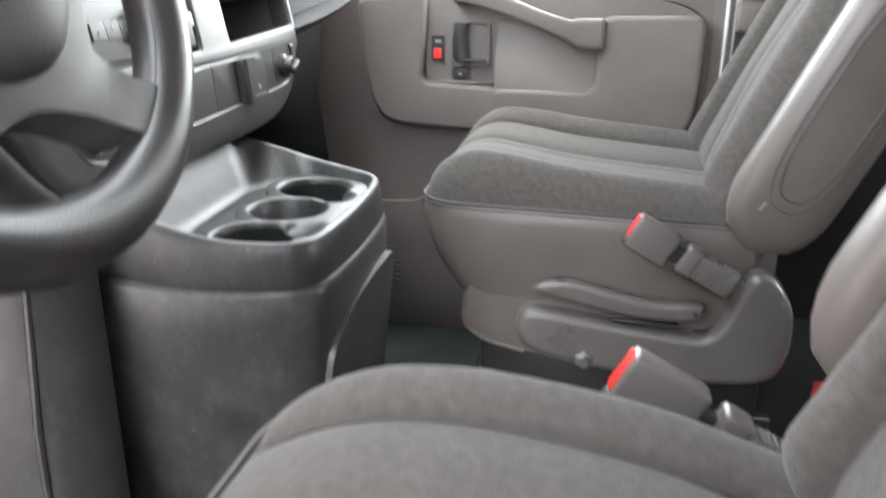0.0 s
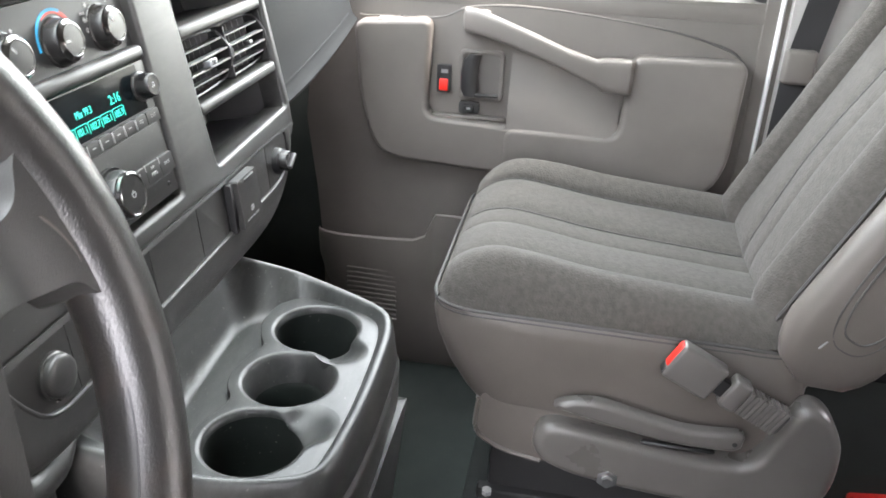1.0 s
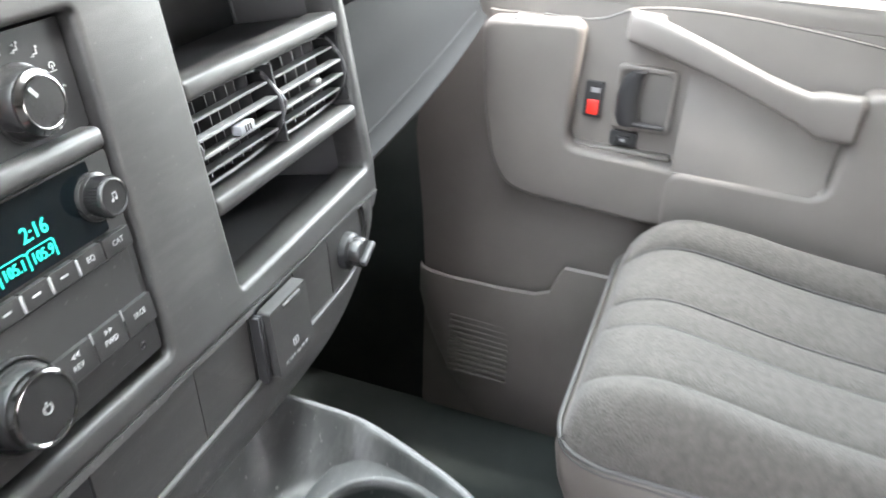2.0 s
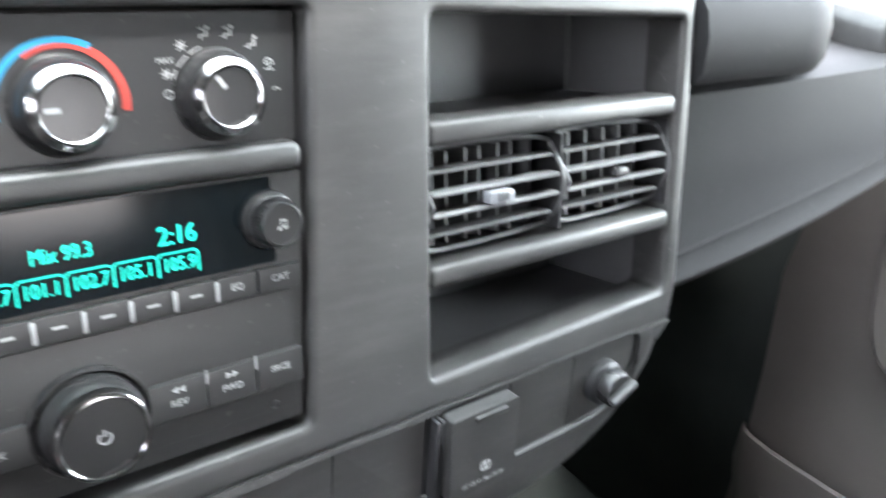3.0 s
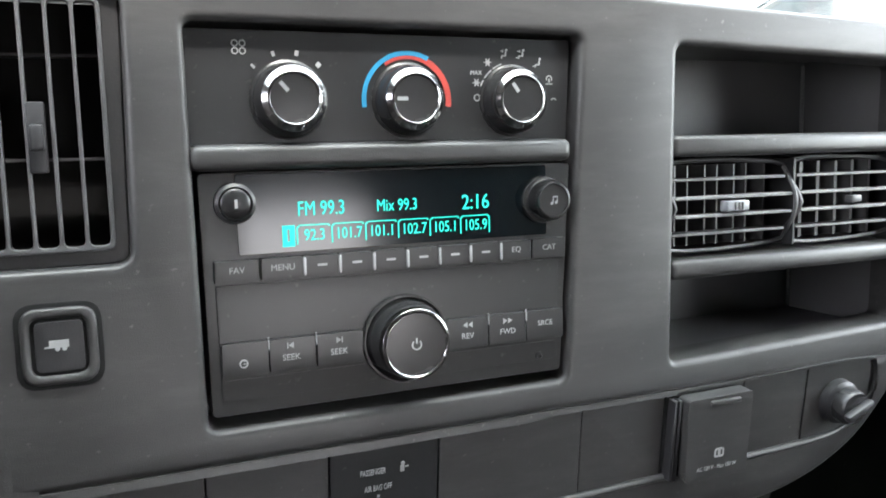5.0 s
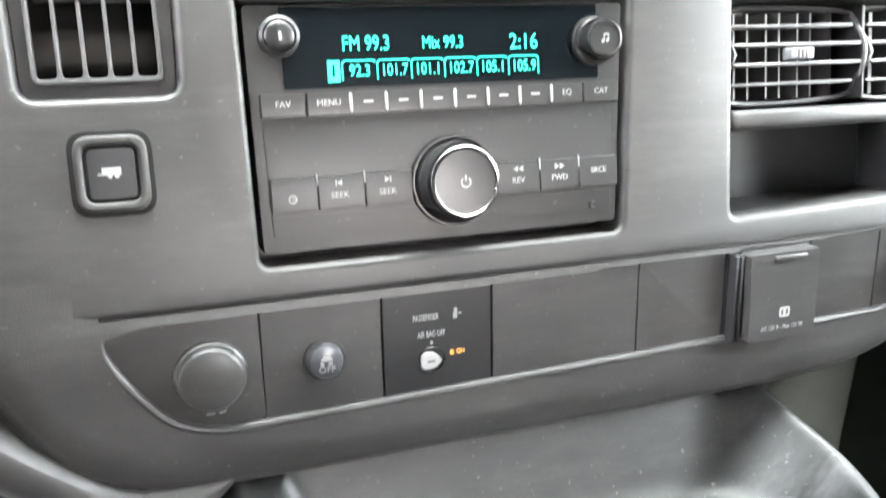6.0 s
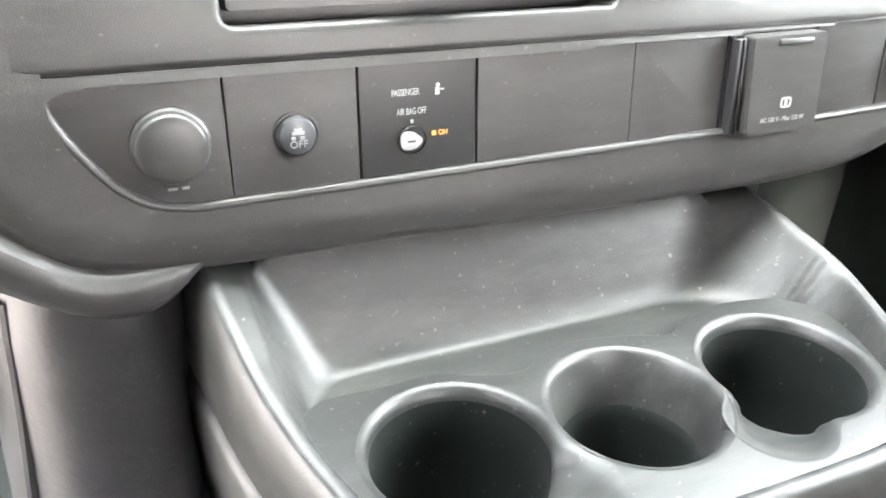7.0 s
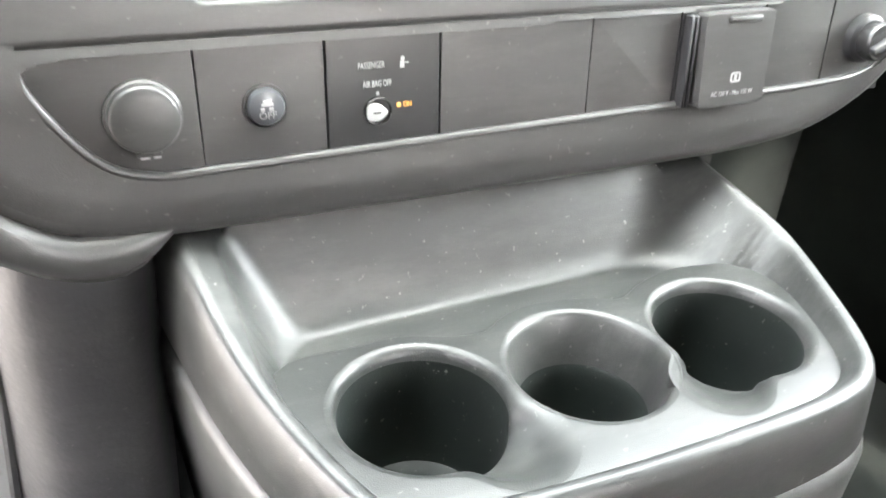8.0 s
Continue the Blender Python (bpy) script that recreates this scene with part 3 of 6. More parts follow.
# ---- knobs, vents, radio, climate ----
def knob(parent, x, u, n0, r0, r1, height, ring=True, mark=None, name="knob", collar=0.0):
    """A turned knob: black flared skirt, a broad chrome bevel round a dark cap, and a pointer; collar adds a lip round its foot."""
    k = part(name, lathe([(r0 * 1.10, 0), (r0 * 1.10, 0.0012), (r0 * 1.03, 0.0018), (r0, height * 0.25), (r0 * 0.95, height * 0.62), (r0 * 0.90, height * 0.74), (r1 * 0.9, height * 0.74)], 48), M_KNOB, parent, at=Matrix.Translation((x, u, n0)))
    if collar:
        part("collar", lathe([(collar, 0), (collar, 0.0040), (collar * 0.985, 0.0050), (collar * 0.955, 0.0050), (collar * 0.94, 0.0038), (collar * 0.93, 0.0)], 56, caps=False), M_KNOB, k)
    if ring:
        edge = r0 * 0.90
        part("ring", lathe([(edge * 0.985, height * 0.72), (edge, height * 0.78), (edge * 0.985, height * 0.85), (r1 * 1.04, height * 0.97), (r1 * 1.0, height * 1.005), (r1 * 0.95, height * 1.01), (r1 * 0.92, height * 0.985), (r1 * 0.91, height * 0.93)], 56, caps=False), M_CHROME, k, "polished chrome ring")
    part("cap", lathe([(r1 * 0.93, height * 0.6), (r1 * 0.915, height * 0.965), (r1 * 0.5, height * 0.975), (0.0, height * 0.975)], 40), M_KNOB, k)
    if mark is not None:
        part("pointer", box(-r1 * 0.075, r1 * 0.075, r1 * 0.36, r1 * 0.80, height * 0.975, height * 0.995), M_PRINT, k, "white pointer line", at=pose(0, 0, 0, 0, 0, mark), smooth=False)
    return k


climate = thing("climate_control_panel", "black recessed heater panel with three chrome-ringed knobs", "control panel", at=BZ)
part("panel", plate(rounded([(-0.1075, bu(0.6625)), (0.110, bu(0.6625)), (0.1125, bu(0.7195)), (-0.1080, bu(0.7195))], 0.002), [], -0.026, -0.010), M_CLIM, climate, smooth=False)
for x, mark in ((-0.0568, 42), (0.0088, 90), (0.0733, 36)):
    knob(climate, x, bu(0.6853), -0.010, 0.0186, 0.0136, 0.0150, mark=mark)


def arc(parent, cx, cy, r0, r1, a0, a1, z, material, name, n=30):
    bm = bmesh.new()
    pts = [Vector((cx + r * math.cos(radians(a)), cy + r * math.sin(radians(a)))) for r, seq in ((r0, np.linspace(a0, a1, n)), (r1, np.linspace(a1, a0, n))) for a in seq]
    return part(name, plate(pts, [], z, z + 0.0004), material, parent, smooth=False)


TX, TU = 0.0095, bu(0.6852)
arc(climate, TX, TU, 0.0243, 0.0268, 62, 188, -0.0098, M_BLUE, "cold_arc")
arc(climate, TX, TU, 0.0224, 0.0241, 60, 124, -0.0098, M_REDPRINT, "hot_arc_tail")
arc(climate, TX, TU, 0.0222, 0.0256, -8, 62, -0.0098, M_REDPRINT, "hot_arc")
for a, w in ((136, 0.0006), (107, 0.0008), (78, 0.001), (48, 0.0012)):
    part("speed_mark", box(-w, w, 0.0232, 0.0258, 0, 0.0004), M_PRINT, climate, at=Matrix.Translation((-0.0568, TU, -0.0098)) @ pose(0, 0, 0, 0, 0, a - 90), smooth=False)
fx, fu = -0.0812, bu(0.7110)
for dx, dy in ((-1, -1), (-1, 1), (1, -1), (1, 1)):
    arc(climate, fx + dx * 0.0019, fu + dy * 0.0019, 0.0012, 0.0018, 0, 359, -0.0098, M_PRINT, "fan_icon", 12)
MX = 0.0738
for a0, a1 in ((108, 124), (128, 144), (148, 158)):
    arc(climate, MX, TU, 0.0213, 0.0220, a0, a1, -0.0098, M_PRINT, "mode_line", 8)
arc(climate, 0.0513, bu(0.6868), 0.0014, 0.0021, 0, 359, -0.0098, M_PRINT, "off_icon", 16)
for cx, cz in ((0.0511, 0.6950), (0.0583, 0.7062)):
    fl = bmesh.new()
    for k in range(3):
        pb = box(-0.0024, 0.0024, -0.00028, 0.00028, 0, 0.0004)
        pb.transform(pose(cx, bu(cz), -0.0098, 0, 0, 60 * k))
        joined(fl, pb)
    joined(fl, plate(circle(cx, bu(cz), 0.0013, 12), [circle(cx, bu(cz), 0.0008, 12)], -0.0098, -0.0094))
    part("snow_icon", fl, M_PRINT, climate, smooth=False)
words("MAX", 0.0034, M_PRINT, climate, 0.0510, bu(0.7003), -0.0097)
for cx, cz, feet, face in ((0.0692, 0.7110, False, True), (0.0803, 0.7111, True, True), (0.0912, 0.7065, True, False)):
    ib = bmesh.new()
    joined(ib, plate(circle(0.0012, 0.0022, 0.0008, 10), [], 0, 0.0004))
    box(0.0002, 0.0011, -0.0012, 0.0013, 0, 0.0004, bm=ib)
    box(-0.0018, 0.0008, -0.0014, -0.0007, 0, 0.0004, bm=ib)
    box(-0.0022, -0.0015, -0.0026, -0.0010, 0, 0.0004, bm=ib)
    if face:
        box(-0.0026, -0.0008, 0.0014, 0.0019, 0, 0.0004, bm=ib)
        box(-0.0013, -0.0008, 0.0009, 0.0024, 0, 0.0004, bm=ib)
    if feet:
        box(-0.0036, -0.0026, -0.0022, -0.0017, 0, 0.0004, bm=ib)
    part("airflow_icon", ib, M_PRINT, climate, at=Matrix.Translation((cx, bu(cz), -0.0098)), smooth=False)
cx, cy = 0.0985, bu(0.6970)
arc(climate, cx, cy + 0.0006, 0.0015, 0.0021, -30, 210, -0.0098, M_PRINT, "recirculation_icon", 14)
ib = box(cx - 0.0022, cx + 0.0022, cy - 0.0026, cy - 0.0020, -0.0098, -0.0094)
box(cx - 0.0004, cx + 0.0004, cy - 0.0016, cy + 0.0008, -0.0098, -0.0094, bm=ib)
part("recirculation_arrow", ib, M_PRINT, climate, smooth=False)
arc(climate, 0.1015, bu(0.6850), 0.0012, 0.0020, 20, 160, -0.0098, M_DIMPRINT, "defrost_icon", 10)

# radio
radio = thing("car_radio", "dark grey car radio with a lit teal display", "radio", at=BZ)
R0 = -0.004
part("faceplate", plate(rounded([(-0.1045, bu(0.5275)), (0.1010, bu(0.5275)), (0.1085, bu(0.6495)), (-0.1055, bu(0.6495))], 0.003), [], -0.03, R0, 0.0012), M_RADIO, radio)
part("lower_panel", plate(rounded([(-0.099, bu(0.535)), (0.098, bu(0.535)), (0.0995, bu(0.594)), (-0.1, bu(0.594))], 0.002), [], R0, R0 + 0.001, 0.0005), M_RADIO, radio)
part("screen", plate(rounded([(-0.0872, bu(0.6088)), (0.0918, bu(0.6088)), (0.0915, bu(0.6485)), (-0.0876, bu(0.6485))], 0.0015), [], R0, R0 + 0.0012), M_SCREEN, radio, "glossy black display with teal text")
ZS = R0 + 0.0013
words("FM 99.3", 0.0108, M_TEAL, radio, -0.0437, bu(0.6300), ZS, squash=0.74, name="display_text")
words("Mix 99.3", 0.0090, M_TEAL, radio, -0.0014, bu(0.6298), ZS, squash=0.76, name="display_text")
words("2:16", 0.0118, M_TEAL, radio, 0.0458, bu(0.6292), ZS, squash=0.86, name="display_text")
PX0, PDX = -0.0574, 0.01868
for i, s in enumerate(("92.3", "101.7", "101.1", "102.7", "105.1", "105.9")):
    x0 = PX0 + i * PDX
    words(s, 0.0086, M_TEAL, radio, x0 + 0.0096, bu(0.6166), ZS, squash=0.78, name="preset_text")
    fb = bmesh.new()
    box(x0, x0 + 0.0006, bu(0.6122), bu(0.6210), ZS, ZS + 0.0003, bm=fb)
    box(x0 + 0.0014, x0 + 0.0172, bu(0.6217), bu(0.6222), ZS, ZS + 0.0003, bm=fb)
    for xa, xb in ((x0 + 0.0005, x0 + 0.0015), (x0 + 0.0171, x0 + 0.0180)):
        box(xa, xb, bu(0.6209), bu(0.6217), ZS, ZS + 0.0003, bm=fb)
    part("preset_frame", fb, M_TEAL, radio, smooth=False)
part("preset_frame", box(PX0 + 6 * PDX - 0.0008, PX0 + 6 * PDX - 0.0002, bu(0.6122), bu(0.6210), ZS, ZS + 0.0003), M_TEAL, radio, smooth=False)
pb = plate(rect(-0.0648, -0.0584, bu(0.6115), bu(0.6222)), [rect(-0.0624, -0.0610, bu(0.6140), bu(0.6203))], ZS, ZS + 0.0003)
box(-0.0632, -0.0624, bu(0.6140), bu(0.6146), ZS, ZS + 0.0003, bm=pb)
part("preset_page", pb, M_TEAL, radio, smooth=False)
# info button and tone knob
part("info_surround", lathe([(0.0105, 0), (0.0102, 0.0035), (0.0086, 0.0045), (0.0078, 0.002)], 36, caps=False), M_RADIO, radio, at=Matrix.Translation((-0.0882, bu(0.6345), R0)))
b = part("info_button", lathe([(0.0078, 0), (0.0076, 0.004), (0.006, 0.0052), (0.0, 0.0055)], 36), M_KNOB, radio, at=Matrix.Translation((-0.0882, bu(0.6345), R0)))
part("info_mark", box(-0.0007, 0.0007, -0.0022, 0.0022, 0.0054, 0.0058), M_PRINT, b, smooth=False)
tone = part("tone_knob", lathe([(0.0139, 0), (0.0139, 0.0024), (0.0133, 0.0036), (0.0118, 0.0040), (0.0112, 0.0046), (0.0108, 0.0140), (0.0100, 0.0156), (0.0093, 0.0158), (0.0090, 0.0150), (0.0, 0.0149)], 48), M_KNOB, radio, at=Matrix.Translation((0.0893, bu(0.6290), R0)))
tb = bmesh.new()
for k in range(40):
    pb = box(0.0105, 0.01165, -0.00035, 0.00035, 0.0046, 0.0135)
    pb.transform(pose(0, 0, 0, 0, 0, 9 * k))
    joined(tb, pb)
part("grip_ribs", tb, M_KNOB, tone, smooth=False)
nb = bmesh.new()
joined(nb, plate(circle(-0.0016, -0.0016, 0.0009, 10), [], 0, 0.0003))
joined(nb, plate(circle(0.0012, -0.0012, 0.0009, 10), [], 0, 0.0003))
box(-0.001, -0.0006, -0.0014, 0.0022, 0, 0.0003, bm=nb)
box(0.0017, 0.0021, -0.001, 0.0025, 0, 0.0003, bm=nb)
box(-0.001, 0.0021, 0.0017, 0.0025, 0, 0.0003, bm=nb)
part("note_mark", nb, M_PRINT, tone, at=Matrix.Translation((0, 0, 0.0149)), smooth=False)
# upper button row
names_x = ["FAV", "MENU", None, None, None, None, None, None, "EQ", "CAT"]
cuts = [(-0.1003, -0.0782), (-0.0768, -0.0548), (-0.0540, -0.0358), (-0.0350, -0.0167), (-0.0159, 0.0026), (0.0034, 0.0217), (0.0225, 0.0407), (0.0415, 0.0600), (0.0608, 0.0800), (0.0812, 0.1032)]
for (x0, x1), t in zip(cuts, names_x):
    b = part("preset_button" if t is None else "function_button", plate(rect(x0, x1, bu(0.5955), bu(0.6065), 0.0008, 2), [], R0, R0 + 0.0035, 0.0009), M_RADIO, radio)
    cx, cy = (x0 + x1) / 2, bu(0.6014)
    if t:
        words(t, 0.0046, M_PRINT, b, cx, cy, R0 + 0.0036)
    else:
        part("dash_mark", box(cx - 0.0026, cx + 0.0026, cy - 0.0006, cy + 0.0006, R0 + 0.0034, R0 + 0.0038), M_PRINT, b, smooth=False)
for x in (-0.0544, -0.0354, -0.0163, 0.0030, 0.0221, 0.0411, 0.0604):
    part("divider_mark", box(x - 0.0008, x + 0.0008, bu(0.5965), bu(0.6058), R0 + 0.0034, R0 + 0.0046, 0.0004, 1), M_PRINT, radio)
# lower buttons and the large knob
for x0, x1, t in ((-0.0990, -0.0756, ""), (-0.0748, -0.0504, "SEEK"), (-0.0496, -0.0240, "SEEK"), (0.0250, 0.0510, "REV"), (0.0518, 0.0756, "FWD"), (0.0764, 0.1010, "SRCE")):
    b = part("function_button", plate(rect(x0, x1, bu(0.5482), bu(0.5650), 0.0008, 2), [], R0 + 0.001, R0 + 0.0042, 0.0008), M_RADIO, radio)
    cx = (x0 + x1) / 2 + (-0.001 if x0 < 0 else 0.0)
    zz = R0 + 0.0043
    if t in ("SEEK", "REV", "FWD"):
        words(t, 0.0046, M_PRINT, b, cx, bu(0.5550), zz)
        d = -1 if t in ("REV",) or (t == "SEEK" and x0 < -0.07) else 1
        ib = bmesh.new()
        for k in ((-0.0016, 0.0016) if t != "SEEK" else (0.0,)):
            tri = [Vector((cx + k - d * 0.0014, bu(0.5597))), Vector((cx + k + d * 0.0014, bu(0.5613))), Vector((cx + k - d * 0.0014, bu(0.5629)))]
            joined(ib, plate(tri, [], zz, zz + 0.0003))
        if t == "SEEK":
            box(cx + d * 0.0018 - 0.0003, cx + d * 0.0018 + 0.0003, bu(0.5597), bu(0.5629), zz, zz + 0.0003, bm=ib)
        part("arrow_mark", ib, M_PRINT, b, smooth=False)
    elif t:
        words(t, 0.0044, M_PRINT, b, cx, bu(0.5575), zz)
    else:
        arc(b, cx, bu(0.5545), 0.0016, 0.0023, 0, 359, zz, M_PRINT, "clock_mark", 16)
        part("clock_hand", box(cx - 0.0002, cx + 0.0016, bu(0.5545) - 0.0002, bu(0.5545) + 0.0002, zz, zz + 0.0003), M_PRINT, b, smooth=False)
for x in (-0.0752, -0.0500, 0.0514, 0.0760):
    part("divider_mark", box(x - 0.0004, x + 0.0004, bu(0.560), bu(0.5665), R0 + 0.0036, R0 + 0.0045), M_DIMPRINT, radio, smooth=False)
power = knob(radio, 0.0006, bu(0.5575), R0, 0.0222, 0.0186, 0.0205, name="power_knob", collar=0.0248)
arc(power, 0, 0, 0.0022, 0.0029, -230, 50, 0.0201, M_PRINT, "power_mark", 24)
part("power_mark_bar", box(-0.0004, 0.0004, 0.0008, 0.0036, 0.0200, 0.0204), M_PRINT, power, smooth=False)
part("aux_jack", lathe([(0.0024, 0), (0.0022, 0.0012), (0.0014, 0.0012), (0.0012, 0.0002)], 20), M_BLACK, radio, at=Matrix.Translation((0.086, bu(0.5375), R0 + 0.001)))
part("panel_seam", box(-0.096, 0.096, bu(0.5455), bu(0.5459), R0 + 0.001, R0 + 0.0014), M_BLACK, radio, smooth=False)

# trailer button
tow = thing("trailer_button", "black square trailer tow button in a rounded surround", "button", at=BZ @ Matrix.Translation((-0.1725, bu(0.5735), 0)))
# bezel is uncut here: a black plate paints the groove's shade
part("groove_shade", plate(rect(-0.0190, 0.0190, -0.0205, 0.0205, 0.0095), [], -0.004, 0.0006, 0.0004), M_GAP, tow)
part("surround", plate(rect(-0.0166, 0.0166, -0.0182, 0.0182, 0.0082), [rect(-0.0124, 0.0120, -0.0136, 0.0136, 0.005)], -0.004, 0.0030, 0.0020), M_DASH, tow)
part("gasket", plate(rect(-0.0135, 0.0135, -0.015, 0.015, 0.006), [rect(-0.0108, 0.0108, -0.0122, 0.0122, 0.004)], -0.004, 0.0009, 0.0002), M_GAP, tow)
part("button", plate(rect(-0.0105, 0.0105, -0.0118, 0.0118, 0.003), [], -0.004, 0.0025, 0.0015), M_DASHDK, tow)
ib = box(-0.0045, 0.004, -0.0005, 0.003, 0.0025, 0.0029)
box(-0.0065, -0.0045, -0.0005, 0.0002, 0.0025, 0.0029, bm=ib)
for wx in (-0.001, 0.002):
    joined(ib, plate(circle(wx, -0.001, 0.0011, 12), [], 0.0026, 0.003))
part("trailer_icon", ib, M_PRINT, tow, smooth=False)


def barrel_vent(x0, x1, tab):
    """A pair member: bowed horizontal slats over upright vanes in a rounded frame."""
    z0, z1 = bu(0.5895), bu(0.6475)
    um, h = (z0 + z1) / 2, (z1 - z0) / 2
    v = thing("air_vent", "dark air vent with pale bowed slats, below a cubby", "air vent", at=BZ, group="dashboard vents")
    bow = lambda u: -0.004 - 0.014 * ((u - um) / h) ** 2
    end = lambda u: 0.008 * ((u - um) / h) ** 2
    line = [Vector((x0 + 0.001, z0 + 0.002, bow(z0))), Vector((x1 - 0.006 - 0.004, z0 + 0.002, bow(z0))), Vector((x1 - 0.003, um - h * 0.5, bow(um - h * 0.5))), Vector((x1 - 0.001, um, bow(um))), Vector((x1 - 0.003, um + h * 0.5, bow(um + h * 0.5))), Vector((x1 - 0.01, z1 - 0.002, bow(z1))), Vector((x0 + 0.001, z1 - 0.002, bow(z1))), Vector((x0 + 0.001, um, bow(um)))]
    part("frame", tube(smooth_line(line, 4, closed=True), 0.0016, 6, closed=True), M_VENTDK, v)
    for k in range(1, 5):
        u = z0 + (z1 - z0) * k / 5
        part("slat", box(x0 + 0.0015, x1 - 0.0025 - end(u), u - 0.0011, u + 0.0011, bow(u) - 0.011, bow(u), 0.0006, 1), M_SLATLT, v)
    for f in ((0.10, 0.20, 0.34, 0.44, 0.58, 0.68, 0.84) if tab else (0.14, 0.30, 0.47, 0.63, 0.80)):
        x, thick = x0 + (x1 - x0) * f, 0.0009 if tab else 0.0022
        part("vane", box(x - thick, x + thick, z0 + 0.003, z1 - 0.003, -0.042, -0.02), M_VENTDK, v, at=Matrix.Translation((x, 0, -0.03)) @ pose(0, 0, 0, 0, 18, 0) @ Matrix.Translation((-x, 0, 0.03)), smooth=False)
    part("side_cheek", box(x1 - 0.0015, x1 + 0.0008, z0, z1, -0.05, -0.006, 0.0005, 1), M_DASHDK, v)
    if tab:
        t = part("tab", box(x0 + 0.040, x0 + 0.058, um - 0.0035, um + 0.0035, -0.008, 0.0005, 0.001, 2), M_SILVER, v, "silver adjuster tab")
        for k in range(3):
            part("tab_rib", box(x0 + 0.0455 + k * 0.003, x0 + 0.0465 + k * 0.003, um - 0.0025, um + 0.0025, 0.0005, 0.001), M_BLACK, t, smooth=False)
    else:
        part("tab", box(x0 + 0.046, x0 + 0.056, um - 0.0025, um + 0.0025, -0.008, -0.0015, 0.001, 2), M_SLAT, v)
    return v


barrel_vent(0.186, 0.290, True)
barrel_vent(0.293, 0.395, False)

lv = thing("air_vent", "tall dark air vent with upright grey slats", "air vent", at=BZ, group="dashboard vents")
part("frame", plate(rounded([(-0.2085, bu(0.6085)), (-0.139, bu(0.6085)), (-0.1365, bu(0.7375)), (-0.211, bu(0.7375))], 0.006), [rounded([(-0.2015, bu(0.6165)), (-0.1460, bu(0.6165)), (-0.1445, bu(0.730)), (-0.2025, bu(0.730))], 0.004)], -0.016, -0.009, 0.002), M_BLACK, lv)
part("backing", box(-0.213, -0.139, bu(0.607), bu(0.737), -0.07, -0.065), M_GAP, lv)
for wx0, wx1 in ((-0.213, -0.2115), (-0.1375, -0.136)):
    part("duct_wall", box(wx0, wx1, bu(0.607), bu(0.737), -0.065, -0.014), M_GAP, lv, smooth=False)
gb2 = [rounded([(-0.2020 + k * 0.0112 + 0.0009, bu(0.6175)), (-0.2020 + (k + 1) * 0.0112 - 0.0009, bu(0.6175)), (-0.2020 + (k + 1) * 0.0112 - 0.0009, bu(0.729)), (-0.2020 + k * 0.0112 + 0.0009, bu(0.729))], 0.003, 3) for k in range(5)]
part("grille", plate(rect(-0.2032, -0.1448, bu(0.6152), bu(0.7305), 0.004), gb2, -0.0105, -0.005, 0.0008), M_SLAT, lv)
for z in (0.658, 0.708):
    part("vane", box(-0.202, -0.146, bu(z) - 0.0008, bu(z) + 0.0008, -0.045, -0.036), M_VENTDK, lv, smooth=False)
tb = box(-0.1795, -0.1715, bu(0.652), bu(0.684), -0.012, -0.0040, 0.001, 2)
box(-0.1785, -0.1725, bu(0.662), bu(0.674), -0.010, -0.0005, 0.0015, 2, bm=tb)
part("tab", tb, M_DASHDK, lv)

# ---- switch strip ----
def blank(x0, x1, name, label, cat, material=M_DASH, z0=0.4388, z1=0.4992, slope=0.0050):
    t = thing(name, label, cat, at=ST, group="switch strip panels")
    pts = [(x0, su(z0 + slope * (x0 / 0.3 if x0 > 0 else 0) )), (x1, su(z0 + slope * (x1 / 0.3 if x1 > 0 else 0))), (x1, su(z1 + slope * (x1 / 0.3 if x1 > 0 else 0))), (x0, su(z1 + slope * (x0 / 0.3 if x0 > 0 else 0)))]
    part("panel", plate(rounded(pts, 0.001, 2), [], -0.006, 0.0, 0.0008), material, t)
    return t


t = thing("power_socket", "charcoal socket plate with a round domed cap", "power socket", at=ST, group="switch strip panels")
edge = [p for p in pocket if p[0] < -0.1125]
cut = max(range(len(edge) - 1), key=lambda i: (edge[i + 1] - edge[i]).length) + 1
left_plate = [Vector((-0.1104, su(0.4362)))] + edge[cut:] + edge[:cut] + [Vector((-0.1112, su(0.5002)))]
left_plate = [Vector((-0.14 + (p[0] + 0.14) * 0.985 if p[0] < -0.1125 else p[0], su(0.468) + (p[1] - su(0.468)) * 0.98)) for p in left_plate]
part("panel", plate([Vector((p[0], p[1])) for p in left_plate], [], -0.006, 0.0, 0.0008), M_DASH, t)
cap = part("socket_cap", lathe([(0.0186, 0), (0.0184, 0.003), (0.0172, 0.0040), (0.0170, 0.0075), (0.0164, 0.0092), (0.0152, 0.0101), (0.0125, 0.0108), (0.008, 0.0114), (0.0, 0.0117)], 56), M_DASH, t, at=Matrix.Translation((-0.1368, su(0.4685), 0)))
part("cap_hinge", box(-0.006, 0.006, -0.0195, -0.0160, 0.0, 0.006, 0.001, 2), M_DASH, cap)
part("lettering_bar", box(-0.141, -0.1365, su(0.4462), su(0.4478), 0, 0.0003), M_DIMPRINT, t, smooth=False)
part("lettering_bar", box(-0.1345, -0.131, su(0.4462), su(0.4478), 0, 0.0003), M_DIMPRINT, t, smooth=False)

